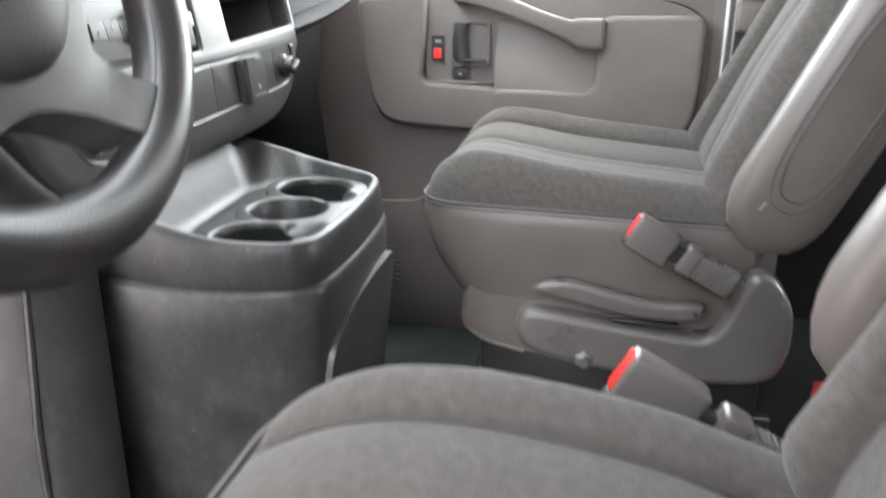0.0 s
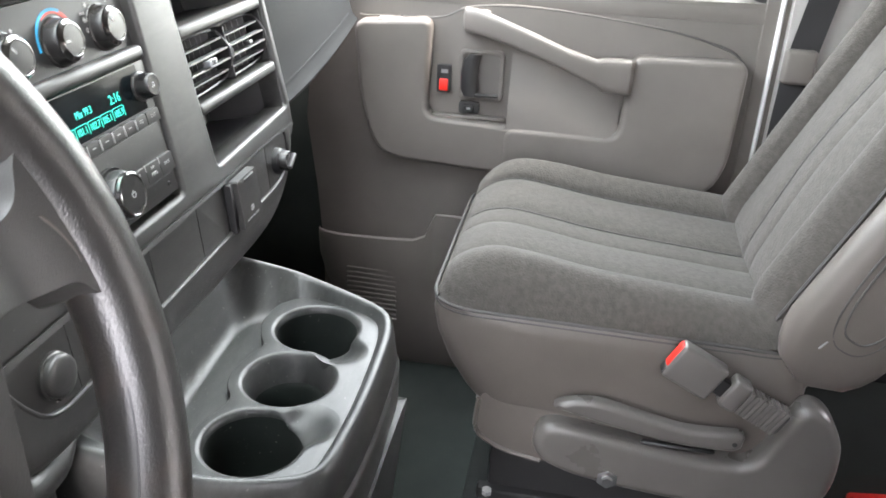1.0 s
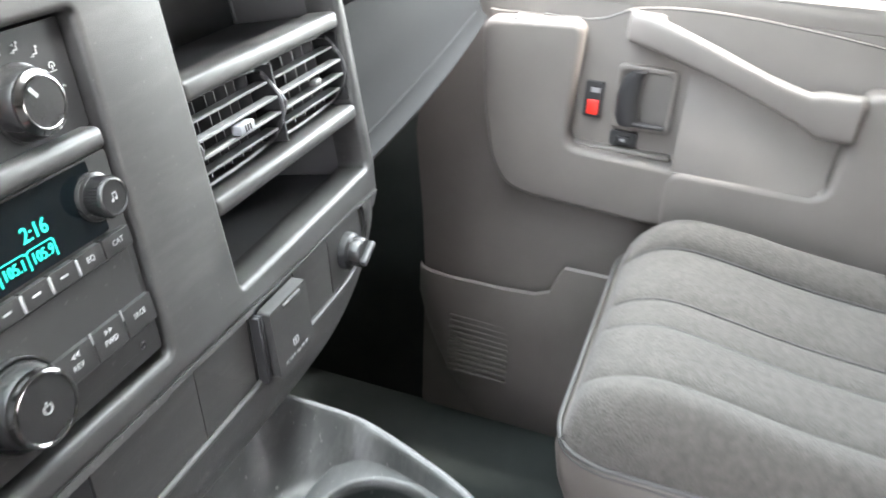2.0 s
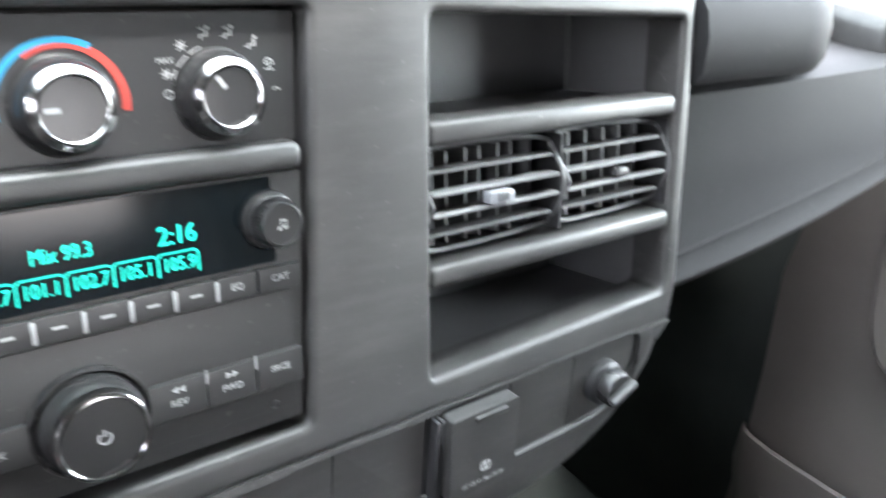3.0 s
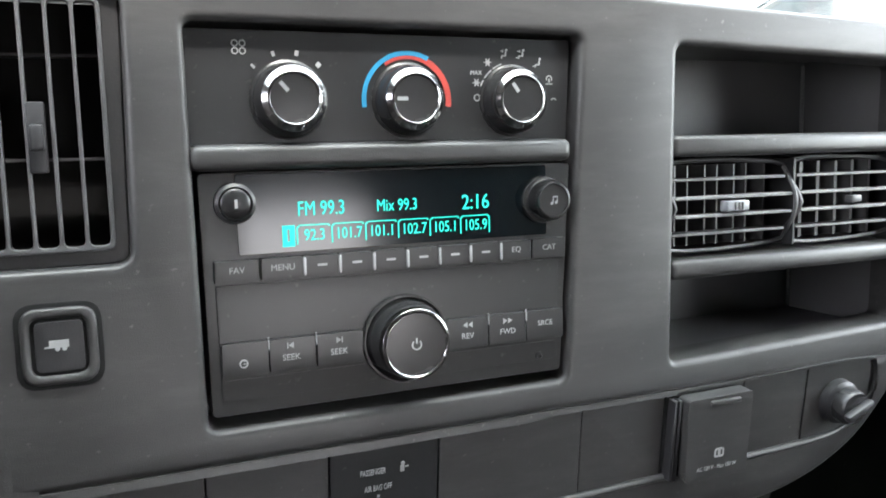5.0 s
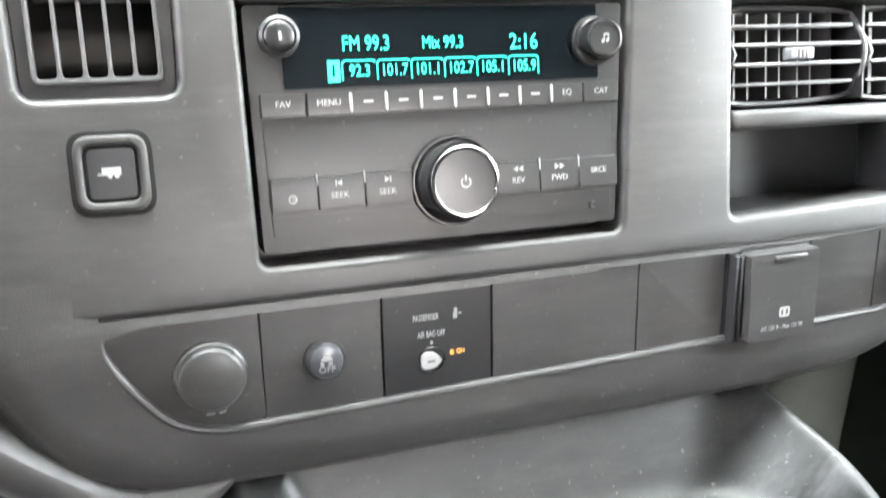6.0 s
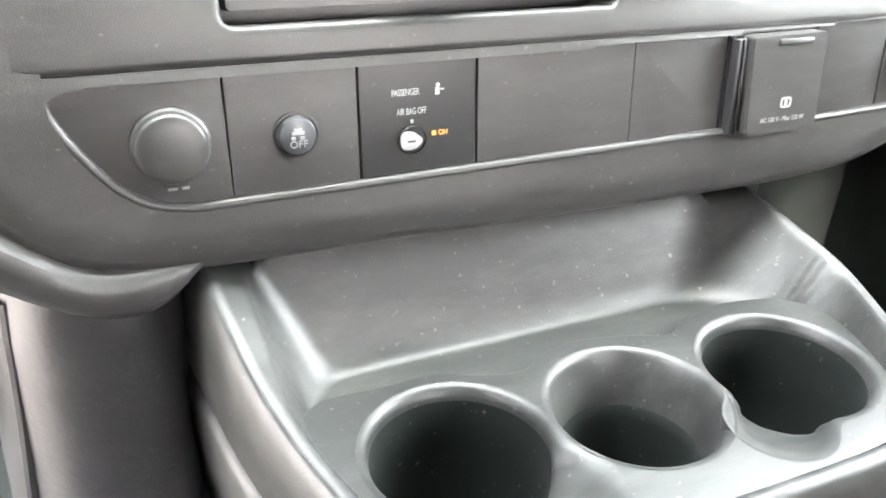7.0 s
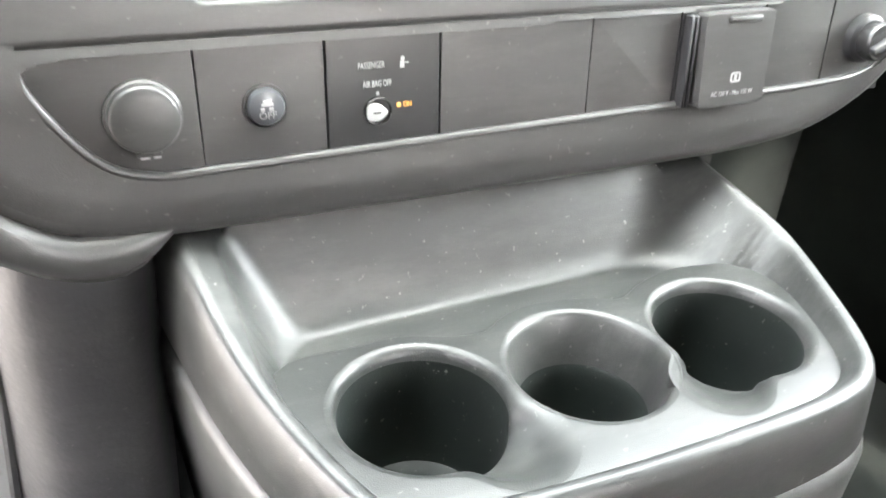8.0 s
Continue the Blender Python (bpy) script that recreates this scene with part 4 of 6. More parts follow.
t = blank(-0.1102, -0.0457, "traction_switch", "charcoal switch panel with a round blue-grey button", "switch")
sb = part("button", lathe([(0.0100, 0), (0.0098, 0.003), (0.0088, 0.0048), (0.0076, 0.0052), (0.0, 0.0064)], 36), M_BUTTON, t, "blue-grey button lettered OFF", at=Matrix.Translation((-0.0775, su(0.4675), 0)))
part("button_ring", lathe([(0.0118, 0), (0.0116, 0.0016), (0.0105, 0.0018), (0.0102, 0.0002)], 36, caps=False), M_BLACK, t, at=Matrix.Translation((-0.0775, su(0.4675), 0)))
words("OFF", 0.0052, M_DIMPRINT, sb, 0, -0.0036, 0.0062)
ib = box(-0.003, 0.003, 0.0015, 0.003, 0.006, 0.0069)
box(-0.002, 0.002, 0.003, 0.0045, 0.006, 0.0069, bm=ib)
box(-0.0035, -0.0015, -0.001, 0.0006, 0.006, 0.0069, bm=ib)
box(0.0008, 0.003, -0.001, 0.0006, 0.006, 0.0069, bm=ib)
part("skid_icon", ib, M_DIMPRINT, sb, smooth=False)

t = blank(-0.0445, 0.0192, "airbag_switch", "glossy black airbag switch panel with a key slot", "switch", M_CLIM)
words("PASSENGER", 0.0050, M_PRINT, t, -0.0200, su(0.4835), 0.0003, squash=0.58)
words("AIR BAG OFF", 0.0050, M_PRINT, t, -0.0168, su(0.4735), 0.0003, squash=0.56)
ib = plate(circle(-0.0023, su(0.4862), 0.0012, 12), [], 0.0002, 0.0005)
box(-0.0038, -0.0014, su(0.4812), su(0.485), 0.0002, 0.0005, bm=ib)
box(-0.001, 0.0012, su(0.4835), su(0.4843), 0.0002, 0.0005, bm=ib)
part("airbag_icon", ib, M_PRINT, t, smooth=False)
part("position_mark", box(-0.0175, -0.016, su(0.4675), su(0.4693), 0.0002, 0.0005), M_PRINT, t, smooth=False)
part("lock_ring", lathe([(0.0082, 0), (0.008, 0.0012), (0.0072, 0.0014), (0.007, 0.0)], 30, caps=False), M_KNOB, t, at=Matrix.Translation((-0.0168, su(0.4585), 0)))
kp = rounded([(-0.0062, -0.0042), (0.0012, -0.0048), (0.0066, 0.0), (0.0012, 0.0048), (-0.0062, 0.0046)], 0.003)
kk = part("lock_barrel", plate(kp, [], 0, 0.0032, 0.0012), M_PRINT, t, "white lock barrel", at=Matrix.Translation((-0.0175, su(0.4585), 0)))
part("key_slot", box(-0.0028, 0.0016, -0.0005, 0.0005, 0.0031, 0.0034), M_BLACK, kk, smooth=False)
part("lamp_mark", box(-0.0058, -0.0036, su(0.4598), su(0.4622), 0.0002, 0.0005), M_AMBER, t, smooth=False)
words("ON", 0.0040, M_AMBER, t, 0.0004, su(0.461), 0.0003, squash=0.8)

blank(0.0204, 0.1158, "blank_panel", "plain charcoal blank switch panel", "panel")
blank(0.1164, 0.1788, "blank_panel", "plain charcoal blank switch panel beside the outlet", "panel")
t = blank(0.1800, 0.2445, "power_outlet", "charcoal mains outlet with a hinged cover", "power outlet", M_DASHDK)
cv = part("cover", plate(rounded([(0.1895, su(0.4425)), (0.2405, su(0.4430)), (0.2395, su(0.501)), (0.1868, su(0.5005))], 0.003), [], 0.004, 0.0145, 0.003), M_DASH, t)
part("side_rib", box(0.1812, 0.1835, su(0.4420), su(0.499), 0.0, 0.009, 0.001, 1), M_DASHDK, t)
part("side_rib", box(0.1847, 0.187, su(0.4420), su(0.499), 0.0, 0.009, 0.001, 1), M_DASHDK, t)
part("hinge", box(0.204, 0.229, su(0.4945), su(0.4985), 0.013, 0.0162, 0.0012, 2), M_DASH, cv)
words("AC 120 V - Max 150 W", 0.0042, M_DIMPRINT, cv, 0.2145, su(0.4508), 0.0146, squash=0.80)
part("outlet_icon", plate(rect(0.2115, 0.2195, su(0.4575), su(0.464), 0.002), [rect(0.2128, 0.2182, su(0.4587), su(0.4628), 0.001)], 0.0145, 0.0148), M_PRINT, cv, smooth=False)
part("outlet_slot", box(0.2145, 0.2165, su(0.459), su(0.4625), 0.0145, 0.0148), M_PRINT, cv, smooth=False)
blank(0.2457, 0.3025, "blank_panel", "plain charcoal blank switch panel near the lighter", "panel")
t = thing("lighter_socket", "charcoal lighter socket with a grooved black knob", "lighter", at=ST, group="switch strip panels")
rp = [Vector((0.3037, su(0.4445))), *[Vector((p[0], p[1])) for p in smooth_line([(0.343, su(0.4507)), (0.365, su(0.4685)), (0.369, su(0.496)), (0.352, su(0.5050))], 6)], Vector((0.3037, su(0.5047)))]
part("panel", plate(rp, [], -0.006, 0.0, 0.0008), M_DASH, t)
part("collar", lathe([(0.0165, 0), (0.016, 0.006), (0.0135, 0.008)], 36), M_DASHDK, t, at=Matrix.Translation((0.334, su(0.4745), 0)))
kn = part("lighter_knob", lathe([(0.0130, 0.006), (0.0130, 0.016), (0.0118, 0.018), (0.0, 0.0185)], 36), M_KNOB, t, at=Matrix.Translation((0.334, su(0.4745), 0)))
part("grip", box(-0.0125, 0.0125, -0.0028, 0.0028, 0.0175, 0.024, 0.002, 2), M_VENTDK, kn, at=pose(0, 0, 0, 0, 0, 25))

# ---- engine cover and its cup holder console ----
ec_out = smooth_line([(-0.136, 0.10), (-0.138, 0.02), (-0.145, -0.022), (-0.166, -0.043), (-0.204, -0.041), (-0.236, -0.005), (-0.262, 0.08), (-0.285, 0.25), (-0.29, 0.518)], 6)
rings = []
for z, grow in ((WELL, 0.035), (0.0, 0.02), (0.15, 0.012), (0.28, 0.003), (0.36, 0.0), (0.41, -0.004)):
    ring = [(p[0] - grow * 0.7, p[1] + 0.042 - grow * 0.5, z) for p in ec_out]
    rings.append(ring + [(0.36, 0.56, z), (0.34, 0.12, z)])
cover = thing("engine_cover", "dark moulded engine cover between the footwells", "engine cover")
part("shell", loft(rings), M_COVER, cover)
part("flange", tube([(-0.226, 0.026, 0.385), (-0.232, 0.028, 0.31), (-0.243, 0.030, 0.2), (-0.250, 0.028, 0.05), (-0.262, 0.022, WELL)], 0.0040, 8), M_COVER, cover)

console = thing("cup_holder_console", "charcoal plastic console with three round cup holders", "console")
rim = smooth_line([(-0.142, 0.06, 0.408), (-0.132, 0.0, 0.396), (-0.120, -0.055, 0.372), (-0.106, -0.100, 0.357), (-0.088, -0.150, 0.351), (-0.073, -0.176, 0.350), (-0.046, -0.188, 0.350), (0.03, -0.193, 0.350), (0.12, -0.191, 0.350), (0.183, -0.185, 0.350), (0.216, -0.171, 0.350), (0.236, -0.142, 0.351), (0.254, -0.09, 0.356), (0.261, -0.05, 0.363), (0.252, -0.015, 0.375), (0.240, 0.02, 0.387), (0.232, 0.06, 0.398)], 5)


def inset(line, d):
    """The line moved sideways by d (to the inside of the console)."""
    out = []
    for i, p in enumerate(line):
        a, b = line[max(i - 1, 0)], line[min(i + 1, len(line) - 1)]
        t = Vector((b.x - a.x, b.y - a.y)).normalized()
        out.append(Vector((p.x - t.y * d, p.y + t.x * d, p.z)))
    return out


def at_z(line, z):
    return [Vector((p.x, p.y, z)) for p in line]


def drop(line, d):
    return [Vector((p.x, p.y, p.z - d)) for p in line]


def low_band(line, k):
    """Between the rim's own height and a level line, by k."""
    return [Vector((p.x, p.y, p.z - 0.042 - (p.z - 0.345) * k)) for p in line]


skin = [drop(inset(rim, 0.0105), 0.0040), drop(inset(rim, 0.0085), 0.0008), inset(rim, 0.006), drop(inset(rim, 0.003), 0.0006), drop(inset(rim, 0.0008), 0.003), drop(inset(rim, -0.0015), 0.010),
        low_band(inset(rim, -0.0055), 0.6), drop(low_band(inset(rim, -0.0035), 0.6), 0.004)]
part("rim_band", loft(skin, closed=False), M_CONS, console)
body_sk = [drop(low_band(inset(rim, -0.0025), 0.6), 0.003), drop(low_band(inset(rim, -0.0065), 0.6), 0.006), drop(low_band(inset(rim, -0.0085), 0.6), 0.011), drop(low_band(inset(rim, -0.0075), 0.6), 0.05), at_z(inset(rim, 0.010), 0.1), at_z(inset(rim, 0.036), WELL)]
part("body", loft(body_sk, closed=False), M_CONS, console)
# rear service cover on the body
cov = smooth_line([(-0.052, 0.19), (-0.035, 0.228), (0.02, 0.250), (0.12, 0.258), (0.185, 0.252), (0.200, 0.21), (0.200, 0.08), (0.190, -0.02), (-0.04, -0.02), (-0.052, 0.06)], 5, closed=True)
part("service_cover", plate([Vector((p[0], p[1])) for p in cov], [], 0.0, 0.012, 0.005, swap=lambda c: Vector((c.x, -0.1935 - c.z + 0.105 * (0.27 - c.y) + 0.5 * max(0.0, abs(c.x - 0.07) - 0.10) ** 1.5, c.y))), M_CONS, console)
# added steel bar in place of the bright highlight at the body's corner
part("cover_glint", box(0.200, 0.212, -0.178, -0.162, 0.06, 0.115, 0.003, 2), M_STEEL, console, "bright bar added as a highlight beside the cover")
# tray: inner wall, trough floor, raised deck with three wells
DECK, TROUGH = 0.3385, 0.3275
fore = [min(1.0, max(0.0, (p.y + 0.095) / 0.085)) for p in rim]
fore = [k * k * (3 - 2 * k) for k in fore]
edge_at = [0.0100 + (0.0110 * k if p.x < 0.05 else 0.0) for p, k in zip(rim, fore)]
foot_at = [0.023 + (0.0225 if p.x < 0.05 else 0.028) * k for p, k in zip(rim, fore)]


def rounded_max(a, b, k):
    h = np.maximum(k - np.abs(a - b), 0.0) / k
    return np.maximum(a, b) + h * h * k * 0.25


# the moulded tray: trough, back wall and side walls run into each other in wide fillets
STEP = 0.0015
gx, gy = np.arange(-0.150, 0.275, STEP), np.arange(-0.200, 0.068, STEP)
px, py = np.meshgrid(gx, gy, indexing="ij")
run = [Vector((-0.142, 0.09, rim[0].z)), *rim, Vector((0.232, 0.09, rim[-1].z))]
run_edge, run_foot = [edge_at[0], *edge_at, edge_at[-1]], [foot_at[0], *foot_at, foot_at[-1]]
away, top_z, edge_w, foot_w, side = (np.full(px.shape, v) for v in (9.0, 0.35, 0.01, 0.02, 1.0))
for (a, b), (e0, e1), (f0, f1) in zip(zip(run, run[1:]), zip(run_edge, run_edge[1:]), zip(run_foot, run_foot[1:])):
    d = b - a
    t = np.clip(((px - a.x) * d.x + (py - a.y) * d.y) / (d.x * d.x + d.y * d.y), 0, 1)
    far = np.hypot(px - a.x - t * d.x, py - a.y - t * d.y)
    near = far < away
    cross = d.x * (py - a.y) - d.y * (px - a.x)
    away = np.where(near, far, away)
    top_z, edge_w, foot_w = np.where(near, a.z + t * d.z, top_z), np.where(near, e0 + t * (e1 - e0), edge_w), np.where(near, f0 + t * (f1 - f0), foot_w)
    side = np.where(near, np.sign(cross), side)
away = away * side
back_foot = np.interp(px, (-0.09, -0.03, 0.05, 0.14, 0.20), (-0.0160, -0.0110, -0.0070, -0.0035, -0.0015))
back_wall = TROUGH + 1.78 * (py - back_foot)
crest = top_z - 0.0007 - 0.42 * (away - 0.008)
side_wall = TROUGH + (top_z - 0.0015 - 0.42 * np.maximum(0.0, edge_w - 0.010) - TROUGH) * (foot_w - away) / (foot_w - edge_w)
forward = np.clip((py + 0.075) / 0.05, 0, 1)
sheet = rounded_max(side_wall, np.minimum(back_wall, 0.470), 0.004 + 0.052 * forward)
sheet = rounded_max(sheet, TROUGH, 0.0035 + 0.0085 * forward)
sheet = -rounded_max(-sheet, -(crest + 2.2 * np.maximum(0.0, away - 0.032)), 0.0016)
inside = away > 0.0070
for x, y in ((-0.026, -0.103), (0.0755, -0.1015), (0.1765, -0.0985)):
    inside &= (np.hypot(px - x, py - y) > 0.049) & ((py > -0.068) | (away < 0.022))
tb = bmesh.new()
grid = {}
for i in range(len(gx) - 1):
    for j in range(len(gy) - 1):
        if inside[i, j] and inside[i + 1, j] and inside[i, j + 1] and inside[i + 1, j + 1]:
            for c in ((i, j), (i + 1, j), (i + 1, j + 1), (i, j + 1)):
                if c not in grid:
                    grid[c] = tb.verts.new((gx[c[0]], gy[c[1]], sheet[c]))
            tb.faces.new([grid[c] for c in ((i, j), (i + 1, j), (i + 1, j + 1), (i, j + 1))])
part("tray", tb, M_CONS, console)
CUPS = (((-0.026, -0.103), 0.0462, (0.63, -0.78), 0.033, 0.0265), ((0.0755, -0.1015), 0.0458, None, 0, 0), ((0.1765, -0.0985), 0.0462, (-0.69, -0.72), 0.0345, 0.0240))


def well_outline(c, r, notch, reach, nr, shrink=0.0, fade=1.0, n=180):
    """A round well that melts into a finger notch on one side."""
    out = []
    m = Vector(notch).normalized() * (r - nr + reach * fade) if notch else Vector((0, 0))
    for i in range(n):
        a = 2 * math.pi * i / n
        d = Vector((math.cos(a), math.sin(a)))
        lo, hi = r * 0.5, r + 0.08
        for _ in range(26):
            mid = (lo + hi) / 2
            p = d * mid
            f = p.length - (r - shrink)
            if notch and fade > 0:
                g = (p - m).length - (nr * (0.55 + 0.45 * fade) - shrink)
                k = 0.010 * fade + 0.001
                h = max(k - abs(f - g), 0.0) / k
                f = min(f, g) - h * h * k * 0.25
            lo, hi = (mid, hi) if f < 0 else (lo, mid)
        out.append(Vector((c[0] + d.x * lo, c[1] + d.y * lo)))
    return out


deck_in = inset(rim, 0.0160)
front = smooth_line([(0.240, -0.054), (0.222, -0.040), (0.1805, -0.0335), (0.149, -0.042), (0.128, -0.0525), (0.108, -0.046), (0.0755, -0.0405), (0.052, -0.044), (0.030, -0.056), (0.008, -0.053), (-0.018, -0.0445), (-0.050, -0.0455), (-0.074, -0.0450), (-0.100, -0.050)], 6)
deck_side = [p for p in deck_in if p.y < -0.058 or (p.x > 0.1 and p.y < -0.045)]
deck_out = [Vector((p.x, p.y)) for p in deck_side] + [Vector((p.x, p.y)) for p in front if 0.225 > p.x > -0.088]
holes = [well_outline(c, r, nt, reach, nr, -0.0046) for c, r, nt, reach, nr in CUPS]
part("deck", plate(deck_out, holes, TROUGH - 0.006, DECK, 0.004, bevel_holes=False), M_CONS, console)
for i, (c, r, nt, reach, nr) in enumerate(CUPS):
    rows = []
    lip = [(0.0, -0.0052), (-0.0003, -0.0036), (-0.0011, -0.0021), (-0.0024, -0.0009), (-0.0042, -0.0001)]
    # each step: depth at the round wall, shrink, how far the notch still reaches, depth in the notch
    steps = [(dz, sh, fd, nz) for (dz, sh), fd, nz in zip(lip, (1.0, 0.97, 0.93, 0.88, 0.82), (0.0, -0.0004, -0.0012, -0.0025, -0.0042))]
    steps += [(-0.0052, 0.0003, 0.74, -0.0064), (-0.0058, 0.0005, 0.64, -0.0088), (-0.0064, 0.0006, 0.53, -0.0111), (-0.0070, 0.0008, 0.41, -0.0131), (-0.0076, 0.0009, 0.29, -0.0147), (-0.0082, 0.0010, 0.17, -0.0158), (-0.0087, 0.0011, 0.07, -0.0164), (-0.0092, 0.0012, 0.0, -0.0168)]
    steps += [(dz, sh, 0.0, dz) for dz, sh in ((-0.0190, 0.0014), (-0.0210, 0.0015), (-0.05, 0.0025), (-0.076, 0.0042), (-0.081, 0.0065), (-0.083, 0.012), (-0.083, 0.0165), (-0.0842, 0.0175), (-0.0842, 0.0195), (-0.083, 0.0205))]
    if i == 1:
        steps = [(dz, sh, 0, dz) for dz, sh in lip + [(-0.012, 0.0026), (-0.028, 0.0064), (-0.033, 0.0078), (-0.0352, 0.0090), (-0.040, 0.0100), (-0.062, 0.0122), (-0.084, 0.014), (-0.089, 0.017), (-0.090, 0.022)]]
    full = well_outline(c, r, nt, reach, nr)
    share = [min(1.0, max(0.0, ((p - Vector(c)).length - r) / 0.014)) for p in full]
    share = [k * k * (3 - 2 * k) for k in share]
    for dz, sh, fade, nz in steps:
        rows.append([(p.x, p.y, DECK + dz + (nz - dz) * k) for p, k in zip(well_outline(c, r, nt, reach, nr, sh, fade), share)])
    last = rows[-1]
    rows.append([(c[0] + (p[0] - c[0]) * 0.02, c[1] + (p[1] - c[1]) * 0.02, p[2]) for p in last])
    # from this row down the well takes the painted-in darker tone
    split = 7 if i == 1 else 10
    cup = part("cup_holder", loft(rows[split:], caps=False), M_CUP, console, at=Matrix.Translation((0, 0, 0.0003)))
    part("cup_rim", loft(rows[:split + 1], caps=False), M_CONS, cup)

# ---- steering wheel ----
WT = 0.389
WM = Matrix.Translation((-0.446, -0.129, 0.657)) @ Matrix(((1, 0, 0, 0), (0, math.sin(WT), -math.cos(WT), 0), (0, math.cos(WT), math.sin(WT), 0), (0, 0, 0, 1)))
wheel = thing("steering_wheel", "worn black leather steering wheel with four spokes", "steering wheel", at=WM)
rings = []
for i in range(96):
    a = 2 * math.pi * i / 96
    d = Vector((math.cos(a), math.sin(a), 0))
    # the rim swells a little where the thumbs rest, beside the spokes
    grip = 1.0 + 0.07 * math.exp(-((math.degrees(a) + 180) % 360 - 180 - 4) ** 2 / 500) + 0.07 * math.exp(-(math.degrees(a) - 176) ** 2 / 500)
    rings.append([Vector(d * (0.1872 + 0.0212 * grip * math.cos(2 * math.pi * k / 18))) + Vector((0, 0, 0.0198 * grip * math.sin(2 * math.pi * k / 18))) for k in range(18)])
rings.append(rings[0])
part("rim", loft(rings, caps=False), M_LEATHER, wheel)
for a0, a1 in ((25, 155), (-50, -3), (183, 230), (-122, -58)):
    seam = [Vector((0.1690 * math.cos(radians(q)), 0.1690 * math.sin(radians(q)), 0.0085)) for q in np.linspace(a0, a1, 30)]
    part("stitching", tube(seam, 0.0010, 6), M_BLACK, wheel)
half = [(0.0, 0.056), (0.06, 0.046), (0.105, 0.030), (0.132, 0.0255), (0.148, 0.031), (0.160, 0.048), (0.176, 0.050), (0.178, 0.010), (0.176, -0.022), (0.166, -0.026), (0.157, -0.0155), (0.140, -0.0115), (0.116, -0.0070), (0.103, -0.0080), (0.0955, -0.020), (0.0835, -0.051), (0.0725, -0.083), (0.0735, -0.095), (0.083, -0.104), (0.102, -0.117), (0.120, -0.126), (0.124, -0.134), (0.104, -0.149), (0.083, -0.150), (0.071, -0.146), (0.060, -0.140), (0.037, -0.128), (0.0, -0.120)]
frame_o = smooth_line(half + [(-x, y) for x, y in reversed(half[1:-1])], 4, closed=True)


def spoke_shape(c):
    """The spoke frame runs level from the rim and rises gently to the hub."""
    r = math.hypot(c.x, c.y)
    return Vector((c.x, c.y, c.z + 0.010 * max(0.0, 1 - r / 0.12) - 0.004 * math.exp(-((r - 0.13) / 0.02) ** 2)))


part("spoke_frame", plate([Vector((p[0], p[1])) for p in frame_o], [], -0.026, 0.011, 0.0125, swap=spoke_shape), M_HUB, wheel, "charcoal moulded four-armed spoke frame")
for sx in (1, -1):
    cuff = smooth_line([(sx * 0.146, 0.028), (sx * 0.156, 0.021), (sx * 0.1635, 0.006), (sx * 0.1655, -0.008), (sx * 0.161, -0.0185)], 6)
    part("leather_edge", tube([(p.x, p.y, 0.0098 - 60 * max(0.0, abs(p.y - 0.004) - 0.012) ** 2) for p in cuff], 0.0010, 6), M_STITCH, wheel)
    cuff = smooth_line([(sx * 0.103, -0.1215), (sx * 0.1055, -0.130), (sx * 0.100, -0.141), (sx * 0.088, -0.1500)], 6)
    part("leather_edge", tube([(p.x, p.y, 0.0085 - 60 * max(0.0, abs(p.y + 0.136) - 0.008) ** 2) for p in cuff], 0.0010, 6), M_STITCH, wheel)
pad_half = [(0.0, 0.046), (0.045, 0.041), (0.066, 0.030), (0.0715, 0.006), (0.068, -0.022), (0.058, -0.050), (0.041, -0.080), (0.020, -0.099), (0.0, -0.104)]
pad_o = smooth_line(pad_half + [(-x, y) for x, y in reversed(pad_half[1:-1])], 5, closed=True)
rows = [[(p[0] * k, (p[1] + 0.02) * k - 0.02, z) for p in pad_o] for k, z in ((1.0, 0.0), (1.0, 0.014), (0.99, 0.020), (0.965, 0.0245), (0.91, 0.0285), (0.80, 0.0325), (0.6, 0.0365), (0.3, 0.039), (0.03, 0.040))]
part("hub", loft(rows), M_HUBDK, wheel, "black padded hub cover")
solo("steering_column", lathe([(0.05, -0.045), (0.08, -0.06), (0.09, -0.10), (0.088, -0.22), (0.07, -0.30)], 32), M_BLACK, "black shroud of the steering column", "steering column", at=WM)


